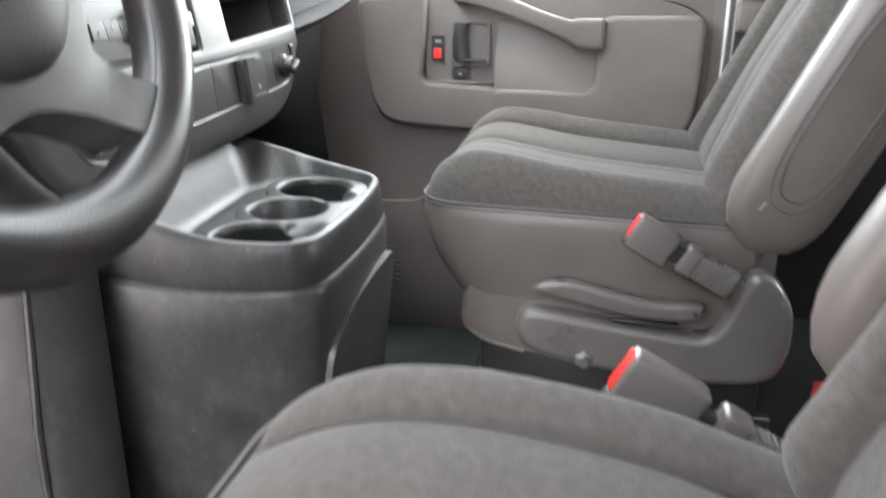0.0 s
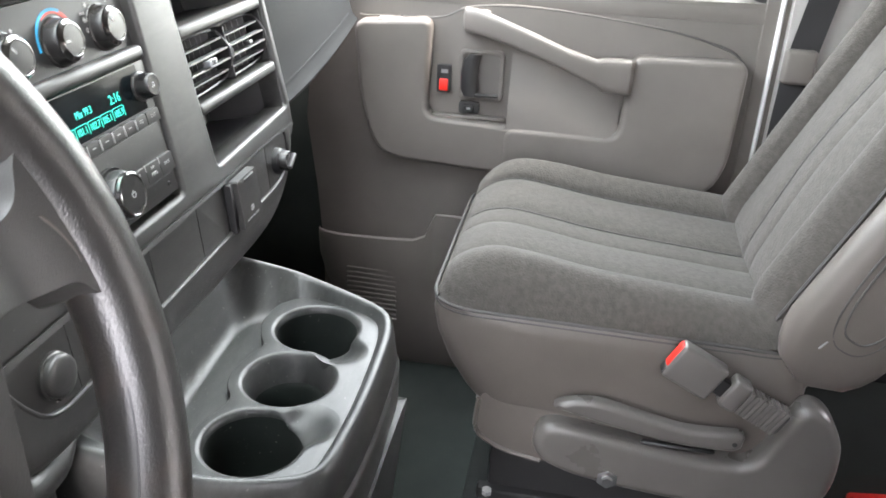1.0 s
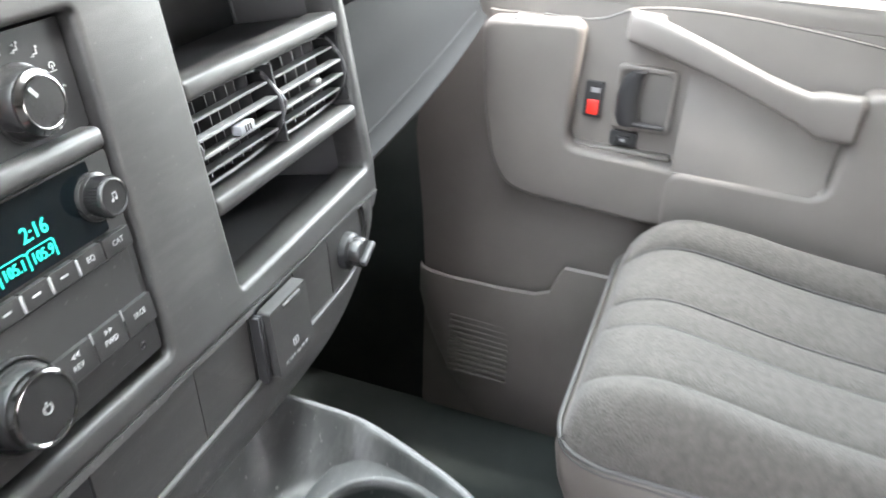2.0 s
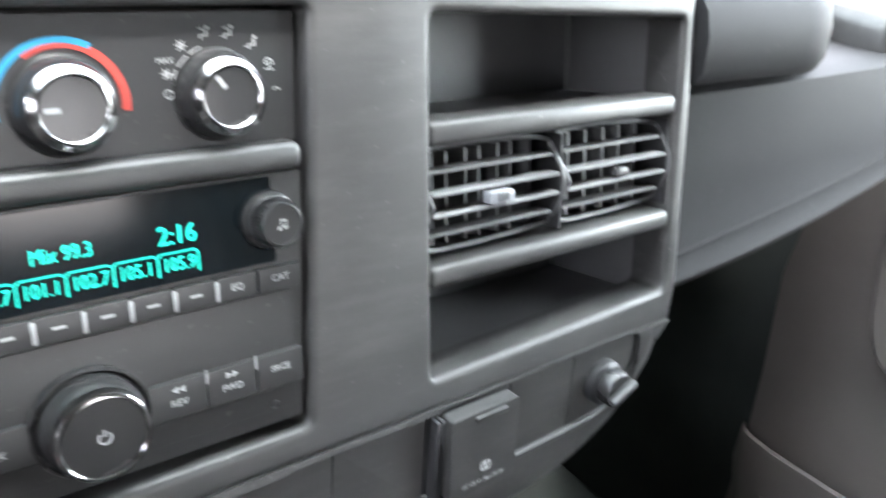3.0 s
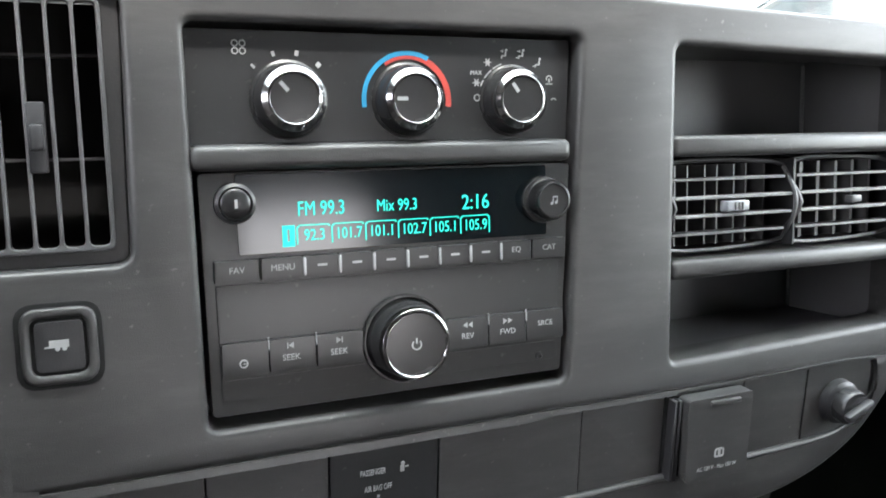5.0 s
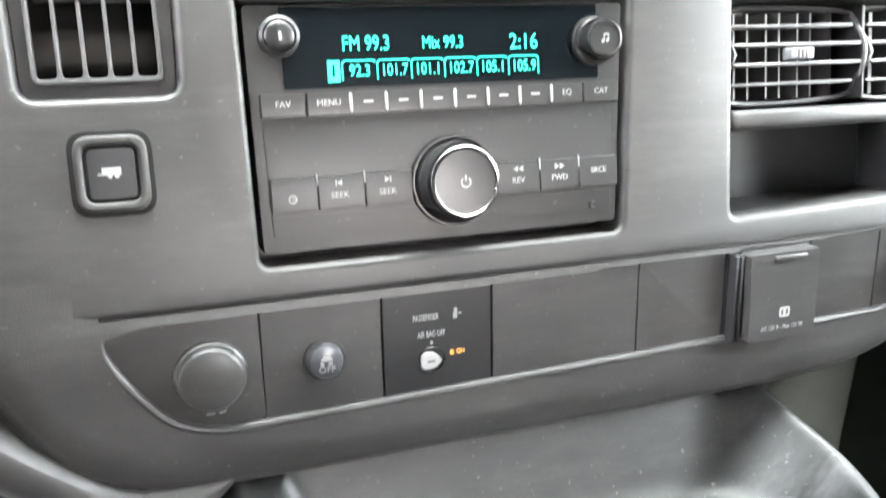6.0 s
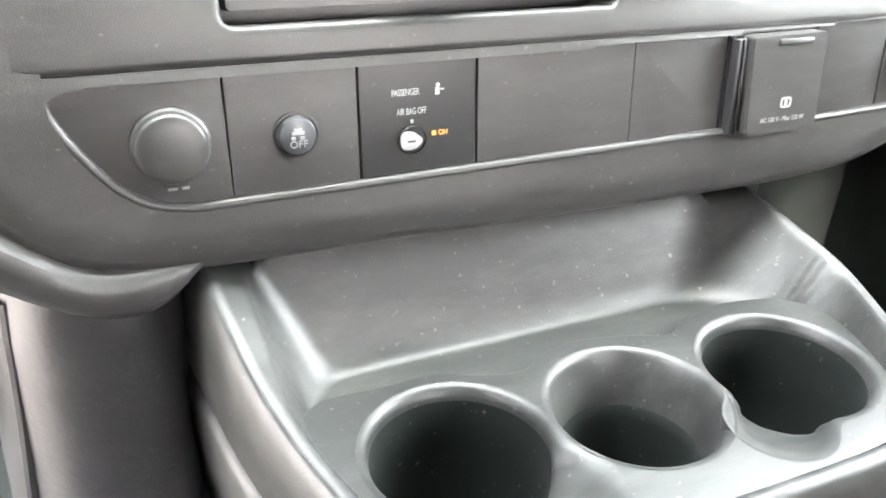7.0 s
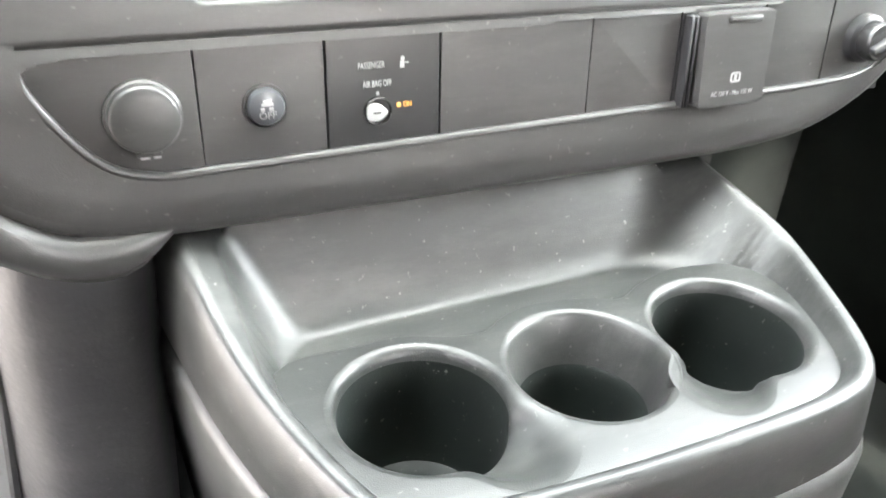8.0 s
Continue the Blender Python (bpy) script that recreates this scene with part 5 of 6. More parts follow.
# ---- seats ----
def seat(name, cx, s, label, fwd=0.0, dy=0.0, dz=0.0, crest=((0.0, 0.0), (1.0, 0.0)), arm_up=0.0, arm_out=0.0):
    """A captain's seat; s = 1 has its inboard side towards -x."""
    X = lambda d: cx - s * 0.025 + s * 0.9 * d
    st = thing(name, label, "seat", at=Matrix.Translation((0, dy, dz)), group="front seats")
    sag = lambda y: 0.018 * min(1.0, max(0.0, (y + 0.70) / 0.16))

    def outline(half, y0, y1, r, n=8):
        return rounded([(X(-half), y0), (X(half), y0), (X(half), y1), (X(-half), y1)], r, n)
    levels = [(0.055, 0.232, -0.285), (0.085, 0.238, -0.262), (0.12, 0.243, -0.236), (0.165, 0.247, -0.211), (0.21, 0.250, -0.195), (0.245, 0.251, -0.189), (0.268, 0.249, -0.191), (0.274, 0.244, -0.196), (0.274, 0.20, -0.24)]
    part("cushion_side", loft([[(p[0], p[1], z - sag(p[1]) * (z - 0.055) / 0.22 + (0.05 * (p[1] + 0.42) + 0.002)) for p in outline(h, y, -0.715, 0.062)] for z, h, y in levels]), M_VINYL, st, "grey-brown smooth vinyl side")
    for dzp, wp in ((0.0, 0.2495), (-0.0075, 0.2508)):
        part("piping", tube([(p[0], p[1], 0.2740 + dzp - sag(p[1]) + (0.05 * (p[1] + 0.42) + 0.002)) for p in outline(wp, -0.190, -0.714, 0.062)], 0.0026 if dzp == 0 else 0.0012, 8, closed=True), M_DOORDK, st)
    # cloth top: puffed side rolls, and a middle of stitched channels
    nu, nv = 129, 70
    seams = (-0.66, -0.16, 0.10, 0.66)

    def puff(u):
        """Height over the seat's tension plane across the cushion."""
        if abs(u) > 0.66:
            k = (abs(u) - 0.84) / 0.18
            return 0.030 + 0.020 * max(0.0, 1 - k * k) ** 0.5
        a, b = next((a, b) for a, b in zip(seams, seams[1:]) if a <= u <= b)
        k = (2 * u - a - b) / (b - a)
        return 0.026 + (0.013 if b - a > 0.3 else 0.0055) * max(0.0, 1 - abs(k) ** 2.6) ** 0.6
    rows = []
    for j in range(nv):
        v = j / (nv - 1)
        y = -0.196 - 0.51 * v
        row = []
        for i in range(nu):
            u = -1 + 2 * i / (nu - 1)
            ey = min(v * 0.51 / 0.095, 1.0)
            ex = min((1 - abs(u)) * 0.246 / 0.048, 1.0)
            roll = (1 - (1 - ey) ** 2.2) ** 0.5 * (1 - (1 - ex) ** 2.2) ** 0.5 if ey > 0 and ex > 0 else 0.0
            corner = max(0.0, 1 - v * 0.51 / 0.062)
            x = u * (0.246 - 0.022 * corner ** 2)
            crown = 0.012 * math.exp(-((v - 0.16) / 0.18) ** 2) - 0.022 * max(0, v - 0.3)
            crown += sum(float(np.interp(v + d, [c[0] for c in crest], [c[1] for c in crest])) for d in (-0.09, -0.06, -0.03, 0.0, 0.03, 0.06, 0.09)) / 7
            dish = -0.006 * math.exp(-(u / 0.5) ** 2) * min(1, v * 4)
            side = 0.010 * min(1.0, v * 3) if u > 0.66 else 0.0
            z = 0.2735 - sag(y) + 0.004 * v + roll * (sag(y) + puff(u) + crown + dish + side * math.sin(math.pi * (abs(u) - 0.66) / 0.34))
            row.append((X(x), y, z + 0.05 * (y + 0.42) + 0.002))
        rows.append(row)
    top = loft(rows, closed=False)
    under = loft([[rows[0][0], rows[0][-1]], [rows[-1][0], rows[-1][-1]]], closed=False)
    for g in seams:
        line = []
        for j in range(2, nv - 3):
            at = (g + 1) / 2 * (nu - 1)
            i = int(at)
            line.append(Vector(rows[j][i]).lerp(Vector(rows[j][i + 1]), at - i) + Vector((0, 0, 0.0004)))
        part("seam", tube(line, 0.0011, 6), M_DOORDK, st)
    part("cushion_top", joined(top, under), M_FABRIC, st, "woven grey cloth with stitched channels")
    # backrest, reclined
    lean = radians(25)
    ax, up = Vector((0, -math.sin(lean), math.cos(lean))), Vector((0, math.cos(lean), math.sin(lean)))
    base = Vector((0, -0.690 + fwd, 0.205))
    rows = []
    for k in range(40):
        q = k / 39
        l = 0.74 * q
        tap = 0.9 * (0.235 - 0.02 * q - 0.05 * max(0, q - 0.8) ** 2 * 25 * 0.4)
        th = 0.062 * (1 - 0.35 * max(0, q - 0.85) * 6) * (0.72 + 0.28 * min(1, q * 8))
        rows.append([Vector((X(0), 0, 0)) + base + ax * l + Vector((s * tap * math.copysign(abs(math.cos(t)) ** 0.45, math.cos(t)), 0, 0)) + up * (0.01 + th * math.copysign(abs(math.sin(t)) ** 0.55, math.sin(t))) for t in np.linspace(0, 2 * math.pi, 40, endpoint=False)])
    part("backrest_shell", loft(rows), M_VINYL, st, "grey-brown vinyl backrest shell")
    nu, nv = 113, 48
    rows = []
    bseams = (-0.70, -0.16, 0.10, 0.70)
    for k in range(nv):
        q = k / (nv - 1)
        row = []
        for i in range(nu):
            u = -1 + 2 * i / (nu - 1)
            e = min((1 - abs(u)) * 0.225 / 0.05, 1.0, max(q * 0.72 / 0.07, 0), max((1 - q) * 0.72 / 0.06, 0))
            roll = (1 - (1 - e) ** 2.2) ** 0.5
            if abs(u) > 0.70:
                m = (abs(u) - 0.85) / 0.15
                lift = 0.034 + 0.022 * max(0.0, 1 - m * m) ** 0.5
            else:
                a, b = next((a, b) for a, b in zip(bseams, bseams[1:]) if a <= u <= b)
                m = (2 * u - a - b) / (b - a)
                lift = 0.022 + (0.010 if b - a > 0.3 else 0.004) * max(0.0, 1 - abs(m) ** 2.6) ** 0.6
            lum = 0.014 * math.exp(-((q - 0.30) / 0.2) ** 2) * math.exp(-(u / 0.5) ** 2)
            p = Vector((X(u * (0.228 - 0.02 * q)), 0, 0)) + base + ax * (0.030 + 0.70 * q)
            row.append(p + up * (0.058 + roll * (lift + lum)))
        rows.append(row)
    for g in bseams:
        i = round((g + 1) / 2 * (nu - 1))
        part("seam", tube([Vector(rows[j][i]) + up * 0.0004 for j in range(3, nv - 3)], 0.0012, 6), M_DOORDK, st)
    part("backrest_piping", tube([Vector(rows[j][1]) + Vector((-s * 0.001, 0, 0)) for j in range(2, nv - 2)], 0.0028, 6), M_DOORDK, st)
    front = loft(rows, closed=False)
    corners = [rows[0][0], rows[0][-1], rows[-1][-1], rows[-1][0]]
    front.faces.new([front.verts.new(p) for p in corners])
    part("backrest_front", front, M_FABRIC, st, "woven grey cloth with stitched channels")
    # folded armrest on the inboard side
    rows = []
    for k in range(25):
        q = k / 24
        l = 0.020 + arm_up + 0.46 * q
        e = (1 - (1 - min(q / 0.2, (1 - q) / 0.2, 1.0)) ** 2) ** 0.5
        wdt = 0.012 + 0.060 * e
        th = 0.008 + 0.022 * e
        rows.append([Vector((X(-0.258), 0, 0)) + base + ax * l + up * (0.012 + arm_out + wdt * math.copysign(abs(math.cos(t)) ** 0.6, math.cos(t))) + Vector((-s * th * math.copysign(abs(math.sin(t)) ** 0.6, math.sin(t)), 0, 0)) for t in np.linspace(0, 2 * math.pi, 28, endpoint=False)])
    arm = part("armrest", loft(rows), M_VINYL, st, "folded vinyl armrest with a stitched seam")
    for inset_l, inset_w, out in ((0.172, 0.0445, -0.2895), (0.155, 0.036, -0.2912)):
        seam = [Vector((X(out), 0, 0)) + base + ax * (0.265 + arm_up + inset_l * math.copysign(abs(math.sin(t)) ** 0.7, math.sin(t))) + up * (0.012 + arm_out + inset_w * math.copysign(abs(math.cos(t)) ** 0.7, math.cos(t))) for t in np.linspace(0, 2 * math.pi, 60, endpoint=False)]
        part("armrest_seam", tube(seam, 0.0016, 6, closed=True), M_DOORDK, arm)
    part("armrest_tag", box(-0.002, 0.002, -0.001, 0.001, -0.007, 0.007), M_PRINT, arm, "small white tag", at=Matrix.Translation(Vector((X(-0.2892), 0, 0)) + base + ax * (0.088 + arm_up) + up * (0.038 + arm_out)) @ pose(0, 0, 0, 35, 0, 0), smooth=False)
    # plastic side shield with the lever
    sh = smooth_line([(-0.352, 0.085), (-0.352, 0.062), (-0.375, 0.036), (-0.45, 0.016), (-0.60, 0.004), (-0.72, 0.012), (-0.758, 0.05), (-0.762, 0.12), (-0.745, 0.165), (-0.72, 0.19), (-0.695, 0.186), (-0.675, 0.145), (-0.655, 0.098), (-0.62, 0.084), (-0.50, 0.094), (-0.40, 0.108), (-0.365, 0.105)], 5, closed=True)
    part("side_shield", pillow(sh, 0.0, 0.042, 0.017, swap=lambda c: Vector((X(-0.233 - c.z), c.x, c.y))), M_SHIELD, st)
    lf = rounded([(-0.268, 0.132), (-0.262, 0.06), (-0.30, 0.035), (-0.36, 0.022), (-0.46, 0.015), (-0.46, 0.125)], 0.02)
    part("front_skirt", plate(lf, [], 0.0, 0.006, 0.003, swap=lambda c: Vector((X(-0.236 - c.z), c.x, c.y))), M_VINYL, st, "pale vinyl skirt with a welt edge")
    part("skirt_welt", tube([(X(-0.243), p[0], p[1]) for p in lf[4:22]], 0.0035, 6), M_VINYL, st)
    part("lever", pillow([Vector((p[0], p[1])) for p in smooth_line([(-0.375, 0.142), (-0.40, 0.155), (-0.44, 0.158), (-0.50, 0.145), (-0.56, 0.134), (-0.625, 0.137), (-0.634, 0.125), (-0.622, 0.108), (-0.55, 0.106), (-0.47, 0.118), (-0.40, 0.133)], 5, closed=True)], 0.0, 0.020, 0.009, swap=lambda c: Vector((X(-0.256 - c.z), c.x, c.y))), M_SHIELD, st)
    part("lever_slot", box(min(X(-0.2735), X(-0.262)), max(X(-0.2735), X(-0.262)), -0.60, -0.50, 0.0985, 0.1035, 0.002, 1), M_BLACK, st)
    part("lever_screw", lathe([(0.004, 0), (0.0035, 0.001), (0.0, 0.001)], 14), M_BLACK, st, at=Matrix.Translation((X(-0.2752), -0.622, 0.122)) @ pose(0, 0, 0, 0, -90 * s, 0))
    part("anchor_bolt", lathe([(0.016, 0), (0.015, 0.003), (0.009, 0.004), (0.008, 0.009), (0.0, 0.009)], 6), M_STEEL, st, at=Matrix.Translation((X(-0.2735), -0.462, 0.030)) @ pose(0, 0, 0, 0, -90 * s, 0))
    # pedestal and rails
    part("pedestal", box(min(X(-0.20), X(0.20)), max(X(-0.20), X(0.20)), -0.74, -0.285, FLOOR - dz, 0.06, 0.01, 2), M_BLACK, st)
    for d in (-0.205, 0.205):
        part("rail", box(X(d) - 0.012, X(d) + 0.012, -0.76, -0.27, FLOOR + 0.03, FLOOR + 0.05, 0.003, 1), M_BLACK, st)
    for yy in (-0.288, -0.50):
        part("rail_bolt", lathe([(0.008, 0), (0.008, 0.008), (0.0, 0.009)], 6), M_PRINT, st, at=Matrix.Translation((X(-0.226), yy, FLOOR + 0.05)))
    # stitches of the skirt's front corner
    for k in range(3):
        part("hook", box(X(-0.228) - 0.003, X(-0.228) + 0.003, -0.266, -0.262, 0.085 + k * 0.012, 0.092 + k * 0.012, 0.001, 1), M_STEEL, st)
    return st


def buckle(cx, s, top, label):
    """A belt buckle on a ribbed sleeve; top is the red button's place, s = 1 leans away from -x."""
    b = thing("seat_belt_buckle", label, "seat belt buckle", at=Matrix.Translation(top) @ pose(0, 0, 0, -62, 0, 0), group="front buckles")
    part("body", box(-0.012, 0.012, -0.028, 0.026, -0.068, 0.0, 0.005, 3), M_SHIELD, b)
    part("button", box(-0.0075, 0.0085, -0.025, 0.012, -0.014, 0.0022, 0.0025, 2), M_RED, b, "red release button")
    part("latch_slot", box(-0.0085, 0.0095, 0.0145, 0.024, -0.004, 0.0008, 0.0008, 1), M_BLACK, b)
    part("stalk", box(-0.006, 0.006, -0.013, 0.012, -0.096, -0.064, 0.002, 1), M_BLACK, b)
    part("sleeve_mouth", box(-0.013, 0.013, -0.025, 0.020, -0.108, -0.082, 0.005, 3), M_SHIELD, b)
    for k in range(9):
        part("sleeve_rib", box(-0.0115, 0.0115, -0.020 - k * 0.0003, 0.018, -0.1145 - k * 0.0066, -0.1085 - k * 0.0066, 0.0025, 2), M_SHIELD, b)
    part("sleeve", box(-0.0095, 0.0095, -0.018, 0.016, -0.172, -0.10, 0.003, 1), M_DOORDK, b)
    return b


seat("passenger_seat", 0.63, 1, "grey cloth and vinyl passenger captain's seat, empty")
seat("driver_seat", -0.52, -1, "grey cloth and vinyl driver's captain's seat, empty", 0.060, -0.045, 0.016, ((0.0, -0.034), (0.05, -0.030), (0.10, -0.025), (0.15, -0.019), (0.20, -0.012), (0.28, 0.002), (0.36, 0.003), (0.45, 0.006), (0.53, 0.003), (0.60, -0.004), (0.67, -0.013), (0.75, -0.026), (1.0, -0.040)), 0.072, 0.043)
buckle(0.35, 1, (0.346, -0.518, 0.255), "grey belt buckle with red button beside the passenger seat")
buckle(-0.235, -1, (-0.235, -0.497, 0.318), "grey belt buckle with red button beside the driver's seat")

# ---- passenger door ----
door = thing("door_1", "grey-brown moulded passenger door trim, closed", "door", kind="structure")
DX = lambda depth: (lambda c: Vector((0.940 - depth - c.z, c.x, c.y)))
part("trim_panel", plate(rounded([(0.172, 0.34), (0.154, 0.19), (0.146, 0.08), (0.140, WELL), (-0.66, WELL), (-0.672, 0.2), (-0.672, 0.615), (0.10, 0.600), (0.15, 0.56)], 0.012), [], -0.03, 0.0, 0.004, swap=DX(0)), M_DOOR, door)
part("upper_relief", plate([Vector((p[0], p[1])) for p in smooth_line([(0.064, 0.535), (0.05, 0.40), (0.03, 0.315), (-0.01, 0.283), (-0.23, 0.262), (-0.55, 0.252), (-0.62, 0.28), (-0.645, 0.36), (-0.645, 0.50), (-0.56, 0.546), (-0.40, 0.573), (-0.25, 0.585), (-0.15, 0.578), (-0.11, 0.560), (-0.06, 0.552), (0.04, 0.550)], 6, closed=True)], [], 0.0, 0.010, 0.005, swap=DX(0)), M_DOOR, door)
part("arm_pad", pillow(rounded([(0.062, 0.545), (0.052, 0.42), (0.034, 0.335), (0.01, 0.296), (-0.03, 0.284), (-0.262, 0.272), (-0.262, 0.368), (-0.078, 0.375), (-0.084, 0.556)], 0.022, 7), 0.0, 0.044, 0.010, swap=DX(0)), M_DOOR, door)
part("arm_pad", pillow(rounded([(-0.226, 0.368), (-0.226, 0.270), (-0.555, 0.257), (-0.618, 0.278), (-0.640, 0.33), (-0.646, 0.520), (-0.446, 0.516), (-0.438, 0.366)], 0.026, 8), 0.0, 0.0475, 0.011, swap=DX(0)), M_DOOR, door)
# sloping bowl under the pull
rows = [[(0.930, y, z), (0.925, y, z - 0.02), (0.905, y, z - 0.075), (0.898, y, 0.366)] for y, z in ((-0.232, 0.50), (-0.30, 0.49), (-0.40, 0.46), (-0.436, 0.44))]
part("pull_bowl", loft(rows, closed=False), M_DOOR, door)
part("bowl_edge", box(0.897, 0.94, -0.438, -0.226, 0.360, 0.367, 0.002, 1), M_DOOR, door)
rows = []
for y, z, h, dx in ((-0.140, 0.558, 0.018, 0.932), (-0.146, 0.560, 0.020, 0.905), (-0.165, 0.560, 0.021, 0.892), (-0.20, 0.552, 0.020, 0.886), (-0.26, 0.533, 0.0185, 0.884), (-0.33, 0.507, 0.018, 0.884), (-0.385, 0.487, 0.022, 0.886), (-0.40, 0.483, 0.030, 0.888), (-0.445, 0.482, 0.031, 0.890), (-0.452, 0.482, 0.029, 0.90)):
    rows.append([(dx + 0.016 * math.copysign(abs(math.cos(t)) ** 0.5, math.cos(t)), y, z + h * math.copysign(abs(math.sin(t)) ** 0.5, math.sin(t))) for t in np.linspace(0, 2 * math.pi, 24, endpoint=False)])
part("pull_handle", loft(rows), M_DOOR, door)
part("pull_mount", box(0.90, 0.935, -0.19, -0.14, 0.538, 0.575, 0.008, 2), M_DOOR, door)
esc = part("latch_bezel", plate(rect(-0.219, -0.134, 0.408, 0.502, 0.012), [rect(-0.211, -0.142, 0.416, 0.494, 0.010)], 0.0, 0.020, 0.003, swap=DX(0)), M_DOOR, door)
part("latch_cup", box(0.925, 0.931, -0.213, -0.140, 0.414, 0.496), M_SHIELD, esc, smooth=False)
rows = []
for z, y, w in ((0.418, -0.160, 0.014), (0.43, -0.157, 0.017), (0.46, -0.155, 0.016), (0.485, -0.158, 0.014), (0.497, -0.166, 0.010)):
    rows.append([(0.913 + 0.009 * math.sin(t), y + w * math.cos(t), z) for t in np.linspace(0, 2 * math.pi, 16, endpoint=False)])
part("latch_handle", loft(rows), M_BLACK, esc, "black pull latch")
part("latch_lever", box(0.905, 0.916, -0.212, -0.165, 0.418, 0.425, 0.003, 2), M_BLACK, esc)
sw = part("lock_switch", plate(rect(-0.119, -0.093, 0.418, 0.470, 0.003), [], 0.0, 0.018, 0.002, swap=DX(0)), M_BLACK, door, "black lock switch")
part("lock_rocker", box(0.918, 0.924, -0.115, -0.098, 0.422, 0.444, 0.002, 2), M_RED, sw, "red rocker")
part("lock_mark", box(0.9205, 0.9215, -0.114, -0.101, 0.455, 0.462), M_DIMPRINT, sw, smooth=False)
sw = part("window_switch", plate(rect(-0.176, -0.137, 0.381, 0.403, 0.006), [], 0.0, 0.018, 0.002, swap=DX(0)), M_BLACK, door, "black window switch")
part("window_rocker", box(0.917, 0.922, -0.166, -0.147, 0.386, 0.398, 0.002, 2), M_DASHDK, sw)
part("window_mark", box(0.9162, 0.9168, -0.160, -0.153, 0.390, 0.394), M_PRINT, sw, smooth=False)
part("switch_step", box(0.916, 0.94, -0.226, -0.078, 0.371, 0.378, 0.002, 1), M_DOOR, door)
# pale bar: the window's reflection on the pad top, put in as colour
part("pad_top_glint", box(0.901, 0.927, -0.068, 0.018, 0.5475, 0.5515, 0.002, 1), M_PILLAR, door, "pale bar painted as sky glint on the armrest top")
seam = smooth_line([(-0.02, 0.553), (-0.075, 0.553), (-0.105, 0.558), (-0.143, 0.574), (-0.20, 0.582), (-0.307, 0.581), (-0.459, 0.566), (-0.56, 0.548), (-0.615, 0.532), (-0.640, 0.512)], 5)
part("relief_seam", tube([(0.9315, p[0], p[1]) for p in seam], 0.0022, 6), M_DOORDK, door)
# map pocket and grille
rows = []
for y, top, out in ((0.150, 0.106, 0.004), (0.143, 0.107, 0.016), (0.128, 0.108, 0.026), (0.09, 0.109, 0.034), (0.0, 0.112, 0.038), (-0.06, 0.116, 0.039), (-0.085, 0.128, 0.04), (-0.098, 0.165, 0.042), (-0.105, 0.178, 0.042), (-0.16, 0.178, 0.042), (-0.60, 0.178, 0.042)):
    ring = [(0.938, top - 0.055), (0.942 - out * 0.8, top - 0.055), (0.940 - out, top - 0.004), (0.936 - out, top), (0.931 - out, top - 0.003), (0.930 - out, top - 0.012), (0.928 - out, 0.05), (0.929 - out, 0.0), (0.931 - out * 0.95, -0.05), (0.933 - out * 0.85, -0.10), (0.936 - out * 0.65, -0.145), (0.939 - out * 0.35, -0.18), (0.940, WELL)]
    # the pocket's nose tucks back towards its foot
    share = min(1.0, max(0.0, (y + 0.06) / 0.19))
    rows.append([(x, y - 0.085 * share * (max(0.0, 0.07 - z) / 0.22) ** 1.5, z) for x, z in ring])
part("map_pocket", loft(rows, closed=False), M_DOOR, door)
for k in range(11):
    z = 0.036 - k * 0.0115
    skin_x = 0.8905 + 0.02 * max(0.0, -z)
    part("speaker_rib", box(skin_x - 0.0006, skin_x + 0.006, -0.028 + 0.002 * (k % 2), 0.080, z - 0.003, z + 0.003, 0.0015, 1), M_DOOR, door)
part("sill_cap", loft([[(0.985, y, 0.600), (0.985, y, 0.619), (0.962, y, 0.620), (0.950, y, 0.617), (0.943, y, 0.611), (0.9388, y, 0.602), (0.9382, y, 0.590), (0.939, y, 0.580), (0.946, y, 0.574)] for y in (-0.668, -0.4, -0.1, 0.12)]), M_DOOR, door)
# window in the door
win = thing("window_1", "clear closed passenger door window", "window", kind="structure")
g = part("pane", plate([Vector(p) for p in ((0.20, 0.61), (-0.635, 0.61), (-0.63, 1.10), (-0.02, 1.10))], [], 0.0, 0.004, swap=lambda c: Vector((0.965 - 0.16 * max(0, c.y - 0.61) - c.z, c.x, c.y))), M_GLASS, win, smooth=False)
g.visible_shadow = False
part("seal", box(0.955, 0.975, -0.64, 0.2, 0.612, 0.622, 0.003, 1), M_BLACK, win)
part("frame", tube([(0.97, -0.655, 0.58), (0.955, -0.655, 0.8), (0.90, -0.65, 1.10)], 0.022, 8), M_BLACK, win)
solo("roof_rail_right", box(0.86, 0.98, -2.6, -0.20, 1.09, 1.24, 0.02, 2), M_PILLAR, "light grey roof side rail", "trim", kind="structure")
solo("roof_rail_left", box(-0.92, -0.80, -2.6, -0.20, 1.12, 1.24, 0.02, 2), M_PILLAR, "light grey roof side rail over the open door", "trim", kind="structure")
solo("door_jamb", box(0.938, 0.99, -0.702, -0.660, FLOOR, 1.12, 0.002, 1), M_DOOR, "grey jamb behind the passenger door", "trim", kind="structure")
solo("door_opening_edge", box(0.926, 0.95, -0.690, -0.683, FLOOR, 1.1, 0.003, 1), M_WHITE, "white painted edge of the door opening", "trim", kind="structure")
solo("pillar_centre", plate(rounded([(-0.70, FLOOR), (-0.84, FLOOR), (-0.84, 1.15), (-0.70, 1.15)], 0.02), [], 0.0, 0.05, 0.015, swap=lambda c: Vector((0.965 - c.z, c.x, c.y))), M_PILLAR, "light grey trim of the door pillar", "pillar", kind="structure")
